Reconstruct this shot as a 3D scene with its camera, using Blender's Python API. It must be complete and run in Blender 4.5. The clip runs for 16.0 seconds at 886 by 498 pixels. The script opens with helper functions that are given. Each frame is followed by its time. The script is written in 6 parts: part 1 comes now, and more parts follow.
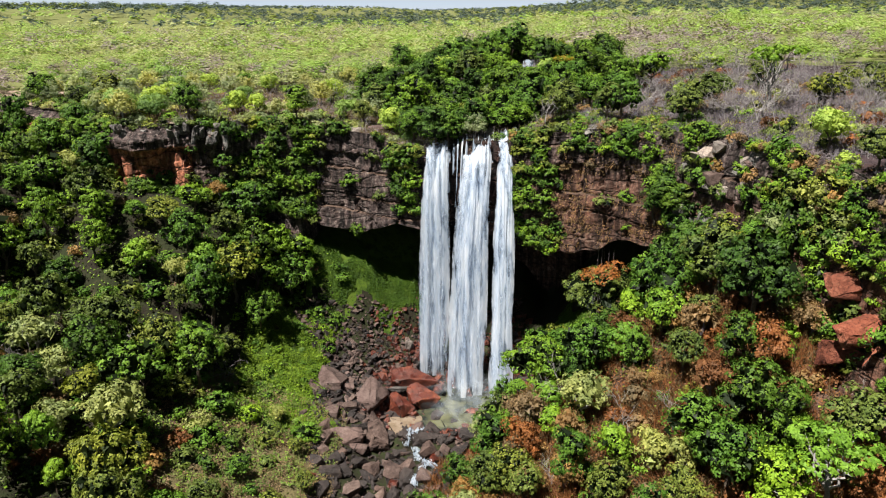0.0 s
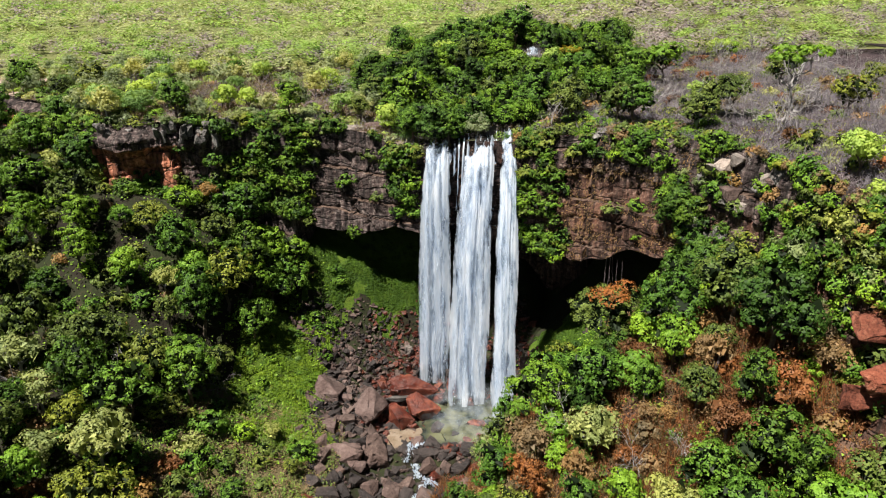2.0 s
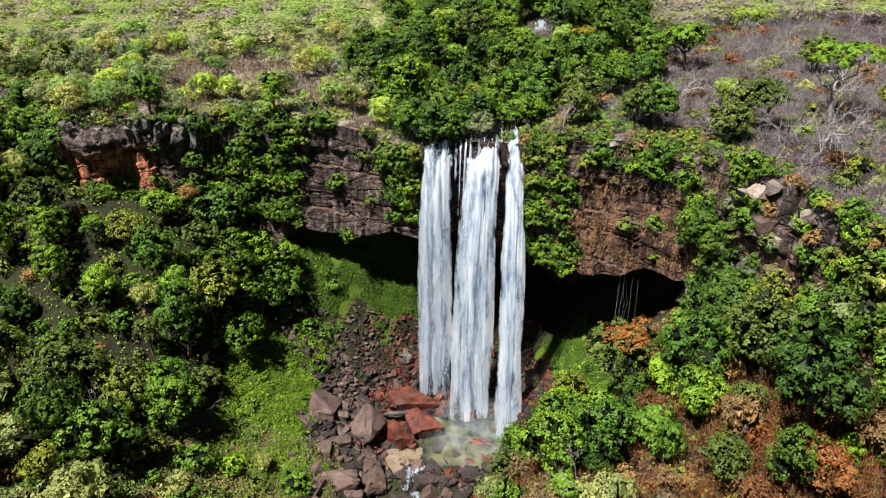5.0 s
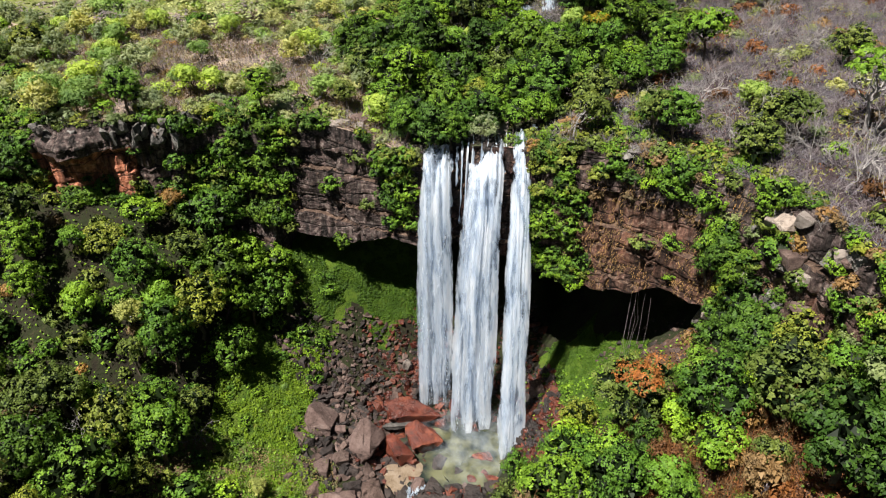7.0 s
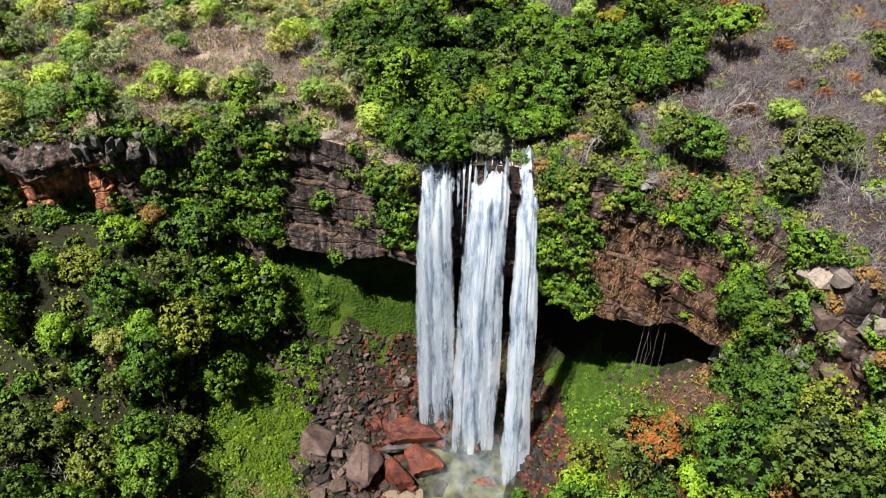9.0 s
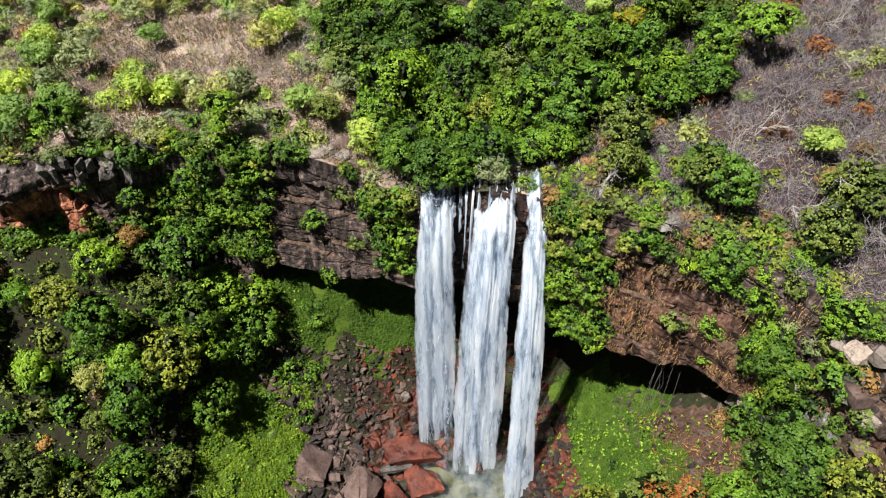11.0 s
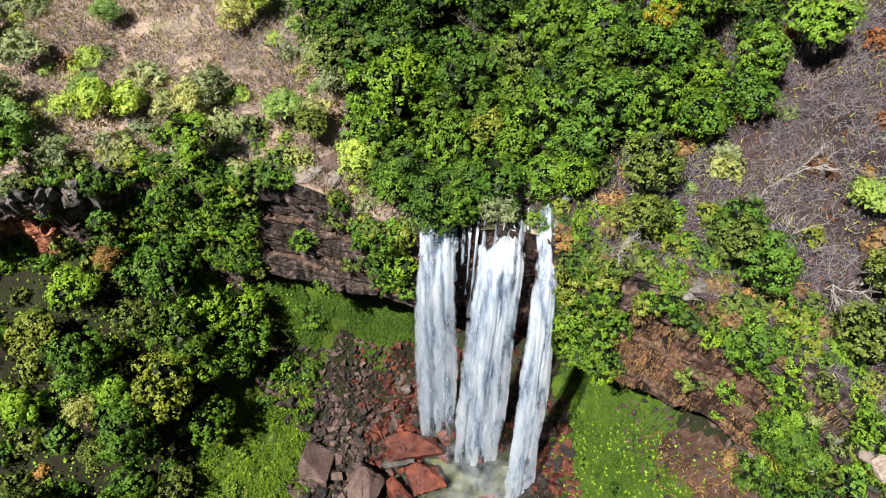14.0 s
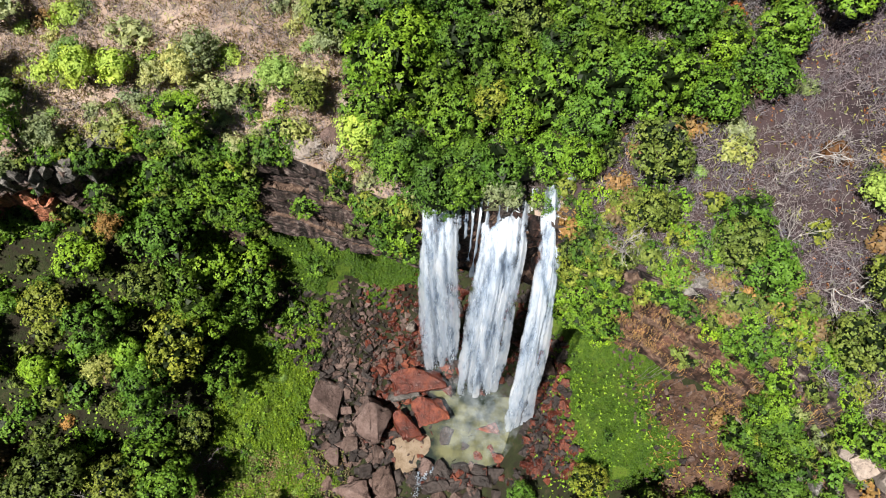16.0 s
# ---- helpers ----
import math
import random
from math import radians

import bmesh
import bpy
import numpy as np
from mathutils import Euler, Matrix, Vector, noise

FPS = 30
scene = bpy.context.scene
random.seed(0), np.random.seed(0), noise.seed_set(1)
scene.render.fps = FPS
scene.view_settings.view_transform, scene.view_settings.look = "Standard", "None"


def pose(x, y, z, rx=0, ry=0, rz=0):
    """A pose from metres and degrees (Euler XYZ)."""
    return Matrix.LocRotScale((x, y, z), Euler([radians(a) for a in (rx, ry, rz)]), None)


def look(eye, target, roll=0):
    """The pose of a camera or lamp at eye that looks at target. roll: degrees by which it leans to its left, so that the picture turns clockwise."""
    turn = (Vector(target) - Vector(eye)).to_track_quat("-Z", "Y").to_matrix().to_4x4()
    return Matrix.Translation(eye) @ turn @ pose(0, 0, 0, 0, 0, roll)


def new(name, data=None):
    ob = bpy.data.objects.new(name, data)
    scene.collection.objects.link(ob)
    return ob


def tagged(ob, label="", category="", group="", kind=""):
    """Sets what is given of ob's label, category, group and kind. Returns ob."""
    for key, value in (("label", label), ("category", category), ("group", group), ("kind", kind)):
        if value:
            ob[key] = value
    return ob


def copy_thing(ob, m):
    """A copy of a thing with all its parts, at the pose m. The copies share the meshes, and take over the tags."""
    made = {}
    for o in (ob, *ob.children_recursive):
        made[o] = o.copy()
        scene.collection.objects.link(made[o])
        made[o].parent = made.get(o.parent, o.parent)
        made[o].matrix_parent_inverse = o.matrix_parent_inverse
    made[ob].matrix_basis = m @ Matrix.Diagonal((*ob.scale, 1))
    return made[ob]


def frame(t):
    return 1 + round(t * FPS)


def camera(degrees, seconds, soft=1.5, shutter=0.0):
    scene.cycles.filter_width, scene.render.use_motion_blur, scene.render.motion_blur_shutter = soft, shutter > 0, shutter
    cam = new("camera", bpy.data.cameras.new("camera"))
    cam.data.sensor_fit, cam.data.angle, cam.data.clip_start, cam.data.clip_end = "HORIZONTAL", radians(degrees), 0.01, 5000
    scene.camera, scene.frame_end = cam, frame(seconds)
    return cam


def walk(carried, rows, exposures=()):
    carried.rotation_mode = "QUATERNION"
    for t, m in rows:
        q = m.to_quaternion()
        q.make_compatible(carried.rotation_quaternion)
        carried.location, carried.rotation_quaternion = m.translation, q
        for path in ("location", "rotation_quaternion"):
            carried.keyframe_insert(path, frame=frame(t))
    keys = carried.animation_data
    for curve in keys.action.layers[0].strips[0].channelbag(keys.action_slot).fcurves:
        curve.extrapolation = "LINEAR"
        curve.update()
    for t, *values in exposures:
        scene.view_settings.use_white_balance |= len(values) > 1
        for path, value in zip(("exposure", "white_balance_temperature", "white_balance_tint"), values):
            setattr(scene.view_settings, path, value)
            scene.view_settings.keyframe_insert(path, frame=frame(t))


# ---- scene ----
cam = camera(64.4, 16.0, soft=1.1)
METRES, EYE, TILT, LEAN, TURN = 80.0, 60.0, -19.0, 0.0, 0.0
ROWS = [
    (0.0, 0.0, 0.0, 0.0, 0.0, 0.0, -0.0),
    (0.5, 0.0002, 0.0118, 0.0179, 0.02, -0.65, 0.01),
    (1.0, 0.0002, 0.0243, 0.0358, 0.04, -1.3, 0.02),
    (1.5, 0.0002, 0.0374, 0.0542, 0.05, -2.26, 0.06),
    (2.0, 0.0002, 0.0511, 0.0728, 0.05, -3.2, 0.07),
    (2.5, 0.0004, 0.0657, 0.0914, 0.06, -4.14, 0.1),
    (3.0, 0.0009, 0.081, 0.1106, 0.09, -5.09, 0.14),
    (3.5, 0.0005, 0.0968, 0.1299, 0.08, -6.05, 0.17),
    (4.0, 0.0004, 0.1132, 0.1494, 0.07, -7.03, 0.21),
    (6.5, 0.001, 0.2073, 0.2559, 0.07, -12.69, 0.42),
    (7.0, 0.0008, 0.2282, 0.2782, 0.06, -14.02, 0.45),
    (7.5, 0.001, 0.25, 0.3006, 0.06, -15.28, 0.47),
    (8.0, 0.0007, 0.2732, 0.3238, 0.04, -16.54, 0.49),
    (8.5, 0.0006, 0.2976, 0.3476, 0.02, -17.85, 0.51),
    (9.0, 0.0002, 0.3231, 0.372, -0.01, -19.21, 0.54),
    (11.5, 0.0003, 0.4581, 0.4917, -0.09, -27.35, 0.68),
    (12.0, 0.0004, 0.4869, 0.5173, -0.1, -29.56, 0.71),
    (12.5, 0.0004, 0.5158, 0.5426, -0.14, -31.75, 0.73),
    (13.0, 0.0007, 0.5447, 0.5678, -0.16, -33.92, 0.76),
    (13.5, 0.0007, 0.5734, 0.5932, -0.19, -36.13, 0.79),
    (14.0, 0.001, 0.6011, 0.618, -0.22, -38.36, 0.82),
    (14.5, 0.0013, 0.628, 0.6425, -0.24, -40.56, 0.87),
    (15.0, 0.0009, 0.6544, 0.6676, -0.3, -43.2, 0.9),
    (15.5, 0.0009, 0.6779, 0.6916, -0.32, -47.14, 0.99),
    (16.0, 0.0018, 0.6972, 0.7128, -0.29, -50.59, 1.1),
]
walk(cam, [(t, pose(0, 0, EYE, TILT, LEAN, TURN) @ pose(METRES * x, METRES * y, METRES * z, 90 + pitch, roll, yaw)) for t, x, y, z, yaw, pitch, roll in ROWS])

# ---- sky, sun, exposure ----
SUN_ELEV, SUN_AZIM = 64.0, -127.0     # azimuth: degrees from +y towards +x
scene.view_settings.exposure = 1.14
world = bpy.data.worlds.new("world")
scene.world = world
world.use_nodes = True
wn, wl = world.node_tree.nodes, world.node_tree.links
sky = wn.new("ShaderNodeTexSky")
sky.sky_type = "NISHITA"
sky.sun_disc = False
sky.sun_elevation, sky.sun_rotation = radians(SUN_ELEV), radians(SUN_AZIM)
sky.air_density, sky.dust_density = 1.0, 1.0
wl.new(sky.outputs[0], wn["Background"].inputs[0])
wn["Background"].inputs[1].default_value = 0.01
sun_data = bpy.data.lights.new("sun", "SUN")
sun_data.energy, sun_data.angle, sun_data.color = 5.0, radians(0.6), (1.0, 0.95, 0.87)
sun = new("sun", sun_data)
_e, _a = radians(SUN_ELEV), radians(SUN_AZIM)
_to = Vector((math.sin(_a) * math.cos(_e), math.cos(_a) * math.cos(_e), math.sin(_e)))
sun.matrix_world = look(_to * 300, (0, 0, 0))


# ---- materials ----
def material(name, rough=0.8):
    m = bpy.data.materials.new(name)
    m.use_nodes = True
    n, l = m.node_tree.nodes, m.node_tree.links
    b = n["Principled BSDF"]
    b.inputs["Roughness"].default_value = rough
    b.inputs["Specular IOR Level"].default_value = 0.25
    return m, n, l, b


def node(n, kind, **kw):
    x = n.new("ShaderNode" + kind)
    for k, v in kw.items():
        x.inputs[k.replace("_", " ")].default_value = v
    return x


def noise_node(n, l, vec, scale, detail=6, rough=0.6):
    x = node(n, "TexNoise", Scale=scale, Detail=detail, Roughness=rough)
    if vec is not None:
        l.new(vec, x.inputs["Vector"])
    return x.outputs["Fac"]


def ramp(n, l, fac, stops):
    r = n.new("ShaderNodeValToRGB")
    e = r.color_ramp.elements
    while len(e) < len(stops):
        e.new(0.5)
    for el, (p, c) in zip(e, stops):
        el.position, el.color = p, (*c, 1) if len(c) == 3 else (c[0],) * 3 + (1,)
    l.new(fac, r.inputs[0])
    return r.outputs[0]


def mix(n, l, fac, a, b, mode="MIX"):
    x = n.new("ShaderNodeMix")
    x.data_type, x.blend_type = "RGBA", mode
    for sock, v in ((x.inputs[0], fac), (x.inputs[6], a), (x.inputs[7], b)):
        if hasattr(v, "links"):
            l.new(v, sock)
        else:
            sock.default_value = v if isinstance(v, float) else (*v, 1)
    return x.outputs[2]


def maths(n, l, op, a, b=0.0, clamp=False):
    x = n.new("ShaderNodeMath")
    x.operation, x.use_clamp = op, clamp
    for sock, v in zip(x.inputs, (a, b)):
        if hasattr(v, "links"):
            l.new(v, sock)
        else:
            sock.default_value = v
    return x.outputs[0]


def bump(n, l, b, height, strength, distance):
    x = node(n, "Bump", Strength=strength, Distance=distance)
    l.new(height, x.inputs["Height"])
    l.new(x.outputs[0], b.inputs["Normal"])


def leaf_material(name, dark, mid, light, through_light=0.14):
    """Foliage: each leaf takes its own tone, each plant its own shift."""
    m, n, l, b = material(name, 0.6)
    b.inputs["Specular IOR Level"].default_value = 0.22
    dark, mid, light = (np.array(c) * 0.75 for c in (dark, mid, light))
    geo, info = n.new("ShaderNodeNewGeometry"), n.new("ShaderNodeObjectInfo")
    tone = ramp(n, l, geo.outputs["Random Per Island"], [(0.0, tuple(0.6 * dark + 0.4 * mid)), (0.5, tuple(mid)), (1.0, tuple(0.4 * mid + 0.6 * light))])
    shift = ramp(n, l, info.outputs["Random"], [(0.0, (0.55, 0.62, 0.62)), (0.3, (0.85, 0.9, 0.95)), (0.65, (1.12, 1.06, 0.9)), (1.0, (1.45, 1.28, 0.8))])
    patch = noise_node(n, l, geo.outputs["Position"], 0.55, 3)
    shade = ramp(n, l, patch, [(0.3, (0.72, 0.8, 0.85)), (0.7, (1.25, 1.15, 1.0))])
    col = mix(n, l, 1.0, mix(n, l, 1.0, tone, shift, "MULTIPLY"), shade, "MULTIPLY")
    l.new(col, b.inputs["Base Color"])
    tr = n.new("ShaderNodeBsdfTranslucent")
    l.new(mix(n, l, 1.0, col, (1.25, 1.3, 0.7), "MULTIPLY"), tr.inputs[0])
    mx = n.new("ShaderNodeMixShader")
    mx.inputs[0].default_value = through_light
    l.new(b.outputs[0], mx.inputs[1])
    l.new(tr.outputs[0], mx.inputs[2])
    l.new(mx.outputs[0], n["Material Output"].inputs[0])
    return m


LEAF = {
    "dark": leaf_material("leaf_dark_green", (0.022, 0.056, 0.008), (0.08, 0.165, 0.02), (0.17, 0.3, 0.042)),
    "green": leaf_material("leaf_green", (0.035, 0.085, 0.01), (0.125, 0.255, 0.026), (0.24, 0.42, 0.055)),
    "lime": leaf_material("leaf_lime", (0.06, 0.13, 0.01), (0.19, 0.36, 0.03), (0.3, 0.5, 0.07)),
    "olive": leaf_material("leaf_olive", (0.06, 0.085, 0.016), (0.175, 0.23, 0.042), (0.31, 0.38, 0.09)),
    "pale": leaf_material("leaf_pale_grey_green", (0.12, 0.15, 0.05), (0.27, 0.33, 0.12), (0.42, 0.48, 0.22)),
    "dry": leaf_material("leaf_dry_tan", (0.1, 0.065, 0.03), (0.28, 0.18, 0.09), (0.45, 0.31, 0.18), 0.2),
    "rust": leaf_material("leaf_rust", (0.08, 0.035, 0.014), (0.27, 0.11, 0.045), (0.42, 0.2, 0.09), 0.2),
    "gold": leaf_material("leaf_gold", (0.08, 0.1, 0.008), (0.28, 0.22, 0.015), (0.46, 0.32, 0.02)),
    "moss": leaf_material("leaf_moss", (0.029, 0.064, 0.003), (0.087, 0.17, 0.009), (0.167, 0.281, 0.017), 0.15),
    "grey": leaf_material("twigs_grey", (0.11, 0.09, 0.102), (0.29, 0.24, 0.265), (0.48, 0.415, 0.445), 0.1),
    # near-black: the shade within green crowns is put into the leaf colour
    "inner_shade": leaf_material("leaf_inner_shade", (0.004, 0.01, 0.002), (0.01, 0.022, 0.004), (0.02, 0.036, 0.006), 0.02),
    # lime lightened: the sun's brightness on the plateau is put into the colour
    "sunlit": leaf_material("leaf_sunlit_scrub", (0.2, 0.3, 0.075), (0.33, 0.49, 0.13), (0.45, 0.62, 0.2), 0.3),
    # these two hold haze in the leaf colour: paler, then bluish far off
    "hazy": leaf_material("leaf_haze_pale_scrub", (0.26, 0.29, 0.14), (0.42, 0.47, 0.24), (0.56, 0.6, 0.35), 0.3),
    "distant_haze": leaf_material("leaf_distant_haze", (0.03, 0.055, 0.06), (0.065, 0.1, 0.105), (0.11, 0.145, 0.15), 0.2),
}


def bark_material(name, a, b_):
    m, n, l, b = material(name, 0.9)
    tc = n.new("ShaderNodeTexCoord")
    f = noise_node(n, l, tc.outputs["Object"], 5.0, 5)
    l.new(ramp(n, l, f, [(0.3, tuple(np.array(a) * 0.7)), (0.7, tuple(np.array(b_) * 0.7))]), b.inputs["Base Color"])
    bump(n, l, b, f, 0.6, 0.05)
    return m


BARK = bark_material("bark_brown", (0.07, 0.05, 0.035), (0.2, 0.16, 0.12))
BARK_PALE = bark_material("bark_pale", (0.3, 0.275, 0.27), (0.52, 0.49, 0.47))
BARK_GREY = bark_material("bark_grey_twigs", (0.16, 0.13, 0.14), (0.36, 0.31, 0.33))


def rock_material(name, dark, mid, light, wet=0.0, scale=1.0):
    m, n, l, b = material(name, 0.85 - 0.5 * wet)
    dark, mid, light = (tuple(np.array(c) * (0.66 if wet or name == "rock_brown" else 0.6 if name in ("rock_pale", "rock_pink", "rock_iron") else 0.82)) for c in (dark, mid, light))
    b.inputs["Specular IOR Level"].default_value = 0.3 + 0.3 * wet
    tc, info = n.new("ShaderNodeTexCoord"), n.new("ShaderNodeObjectInfo")
    geo = n.new("ShaderNodeNewGeometry")
    pos = geo.outputs["Position"]
    f1 = noise_node(n, l, pos, 0.45 * scale, 8, 0.65)
    f2 = noise_node(n, l, pos, 3.5 * scale, 6, 0.7)
    f = maths(n, l, "ADD", maths(n, l, "MULTIPLY", f1, 0.6), maths(n, l, "MULTIPLY", f2, 0.4))
    col = ramp(n, l, f, [(0.36, dark), (0.5, mid), (0.66, light)])
    rnd = maths(n, l, "ADD", info.outputs["Random"], geo.outputs["Random Per Island"])
    shift = ramp(n, l, maths(n, l, "MULTIPLY", rnd, 0.5), [(0.0, (0.6, 0.58, 0.58)), (0.5, (1, 1, 1)), (1.0, (1.3, 1.22, 1.15))])
    split = maths(n, l, "ABSOLUTE", maths(n, l, "SUBTRACT", noise_node(n, l, pos, 0.8 * scale, 5, 0.6), 0.5))
    seam = ramp(n, l, split, [(0.0, (0.55,)), (0.014, (1.0,))])
    col = mix(n, l, 1.0, mix(n, l, 1.0, col, shift, "MULTIPLY"), seam, "MULTIPLY")
    l.new(col, b.inputs["Base Color"])
    gloss = ramp(n, l, f1, [(0.4, (0.9 - 0.7 * wet,)), (0.6, (0.9 - 0.25 * wet,))])
    l.new(gloss, b.inputs["Roughness"])
    h = maths(n, l, "ADD", maths(n, l, "MULTIPLY", f2, 1.0), maths(n, l, "MULTIPLY", seam, 0.3))
    bump(n, l, b, h, 0.9, 0.22)
    return m


ROCK_DARK = rock_material("rock_dark_wet", (0.014, 0.01, 0.009), (0.045, 0.033, 0.03), (0.1, 0.075, 0.068), 0.5)
ROCK_RED = rock_material("rock_red_wet", (0.014, 0.004, 0.003), (0.14, 0.026, 0.012), (0.36, 0.1, 0.04), 0.85)
ROCK_BROWN = rock_material("rock_brown", (0.045, 0.03, 0.026), (0.15, 0.1, 0.085), (0.3, 0.22, 0.19))
ROCK_GREY = rock_material("rock_grey_lichen", (0.03, 0.028, 0.028), (0.16, 0.15, 0.14), (0.42, 0.4, 0.38), 0.0, 1.6)
ROCK_IRON = rock_material("rock_iron_red", (0.07, 0.02, 0.012), (0.23, 0.07, 0.04), (0.37, 0.16, 0.1))
ROCK_PINK = rock_material("rock_pink", (0.1, 0.062, 0.054), (0.22, 0.148, 0.13), (0.35, 0.26, 0.235))
ROCK_PALE = rock_material("rock_pale", (0.24, 0.2, 0.18), (0.42, 0.36, 0.32), (0.58, 0.52, 0.47))


def n_color(n, l, vec, scale):
    x = node(n, "TexNoise", Scale=scale, Detail=3.0)
    l.new(vec, x.inputs["Vector"])
    return x.outputs["Color"]


def cliff_material():
    m, n, l, b = material("cliff_rock", 0.85)
    geo = n.new("ShaderNodeNewGeometry")
    pos = geo.outputs["Position"]
    sep = n.new("ShaderNodeSeparateXYZ")
    l.new(pos, sep.inputs[0])
    big = noise_node(n, l, pos, 0.16, 4)
    fine = noise_node(n, l, pos, 2.2, 8, 0.7)
    mp = n.new("ShaderNodeMapping")
    mp.inputs["Scale"].default_value = (1.3, 1.3, 0.12)
    l.new(pos, mp.inputs[0])
    streak = noise_node(n, l, mp.outputs[0], 1.0, 6, 0.65)
    mp2 = n.new("ShaderNodeMapping")
    mp2.inputs["Scale"].default_value = (0.12, 0.12, 1.6)
    l.new(pos, mp2.inputs[0])
    strata = noise_node(n, l, mp2.outputs[0], 1.0, 5, 0.6)
    grey = ramp(n, l, fine, [(0.3, (0.024, 0.018, 0.019)), (0.5, (0.088, 0.066, 0.063)), (0.7, (0.28, 0.25, 0.23))])
    red = ramp(n, l, fine, [(0.3, (0.055, 0.022, 0.013)), (0.52, (0.17, 0.075, 0.043)), (0.72, (0.32, 0.19, 0.13))])
    # iron-red beds: to the right of the falls, low on the left outcrop, and far right
    rx = ramp(n, l, maths(n, l, "DIVIDE", maths(n, l, "ADD", sep.outputs[0], 50.0), 100.0),
              [(0.0, (0.5,)), (0.2, (0.12,)), (0.56, (0.1,)), (0.66, (0.85,)), (0.76, (0.75,)), (0.79, (0.45,)), (0.8, (1.0,))])
    rz = ramp(n, l, maths(n, l, "DIVIDE", sep.outputs[2], 60.0), [(0.5, (0.5,)), (0.6, (0.85,)), (0.67, (0.7,)), (0.71, (0.15,)), (0.8, (0.0,))])
    rf = maths(n, l, "MULTIPLY", maths(n, l, "MULTIPLY", rx, rz), maths(n, l, "ADD", strata, 0.55), True)
    lw = maths(n, l, "MULTIPLY", maths(n, l, "LESS_THAN", sep.outputs[0], -35.5), maths(n, l, "LESS_THAN", maths(n, l, "ADD", sep.outputs[2], maths(n, l, "MULTIPLY", big, 2.5)), 42.9))
    lw = maths(n, l, "MULTIPLY", lw, 0.85)
    salmon = ramp(n, l, fine, [(0.3, (0.16, 0.05, 0.025)), (0.5, (0.42, 0.155, 0.085)), (0.7, (0.52, 0.27, 0.18))])
    col = mix(n, l, lw, mix(n, l, rf, grey, red), salmon)
    st = ramp(n, l, streak, [(0.38, (0.06, 0.058, 0.06)), (0.5, (0.5, 0.48, 0.48)), (0.62, (1.25, 1.2, 1.18))])
    col = mix(n, l, 0.9, col, st, "MULTIPLY")
    # bedding joints and upright cracks
    warp = n.new("ShaderNodeMapping")
    warp.inputs["Scale"].default_value = (0.17, 0.17, 0.5)
    l.new(pos, warp.inputs[0])
    cell = node(n, "TexVoronoi", Scale=1.0)
    cell.feature = "DISTANCE_TO_EDGE"
    jit = n.new("ShaderNodeVectorMath")
    jit.operation = "MULTIPLY_ADD"
    l.new(n_color(n, l, pos, 1.3), jit.inputs[0])
    jit.inputs[1].default_value = (0.3, 0.3, 0.12)
    l.new(warp.outputs[0], jit.inputs[2])
    l.new(jit.outputs[0], cell.inputs["Vector"])
    joint = ramp(n, l, cell.outputs["Distance"], [(0.0, (0.1,)), (0.018, (0.7,)), (0.05, (1.0,))])
    col = mix(n, l, 1.0, col, joint, "MULTIPLY")
    # wet black rock round the falls
    wx = ramp(n, l, maths(n, l, "DIVIDE", maths(n, l, "ADD", sep.outputs[0], maths(n, l, "MULTIPLY", maths(n, l, "ADD", big, 4.5), 2.0)), 24.0), [(0.26, (0.0,)), (0.33, (1.0,)), (0.78, (1.0,)), (0.86, (0.0,))])
    wet = ramp(n, l, streak, [(0.4, (0.16, 0.15, 0.15)), (0.62, (0.5, 0.34, 0.3))])
    col = mix(n, l, wx, col, mix(n, l, 1.0, col, wet, "MULTIPLY"))
    # earth and litter on the ledges
    up = n.new("ShaderNodeSeparateXYZ")
    l.new(geo.outputs["True Normal"], up.inputs[0])
    ledge = ramp(n, l, maths(n, l, "ADD", up.outputs[2], maths(n, l, "MULTIPLY", maths(n, l, "SUBTRACT", big, 0.5), 0.8)), [(0.5, (0.0,)), (0.75, (0.9,))])
    litter = ramp(n, l, fine, [(0.35, (0.025, 0.016, 0.012)), (0.5, (0.075, 0.046, 0.033)), (0.65, (0.17, 0.115, 0.085))])
    ledge = maths(n, l, "MULTIPLY", ledge, maths(n, l, "GREATER_THAN", sep.outputs[0], -33.0))
    col = mix(n, l, ledge, col, litter)
    l.new(col, b.inputs["Base Color"])
    grain = noise_node(n, l, pos, 7.0, 6, 0.7)
    h = maths(n, l, "ADD", maths(n, l, "ADD", maths(n, l, "MULTIPLY", grain, 0.7), maths(n, l, "MULTIPLY", strata, 1.2)), maths(n, l, "MULTIPLY", joint, 1.1))
    bump(n, l, b, h, 0.9, 0.22)
    return m


CLIFF = cliff_material()


def soil_material(name, cols, scale=0.25):
    m, n, l, b = material(name, 0.95)
    geo = n.new("ShaderNodeNewGeometry")
    pos = geo.outputs["Position"]
    f1 = noise_node(n, l, pos, scale, 8, 0.68)
    f2 = noise_node(n, l, pos, scale * 9, 6, 0.7)
    f = maths(n, l, "ADD", maths(n, l, "MULTIPLY", f1, 0.65), maths(n, l, "MULTIPLY", f2, 0.35))
    k = len(cols) - 1
    l.new(ramp(n, l, f, [(0.36 + 0.28 * i / k, tuple(np.array(c) * 0.62)) for i, c in enumerate(cols)]), b.inputs["Base Color"])
    bump(n, l, b, f2, 0.8, 0.3)
    return m


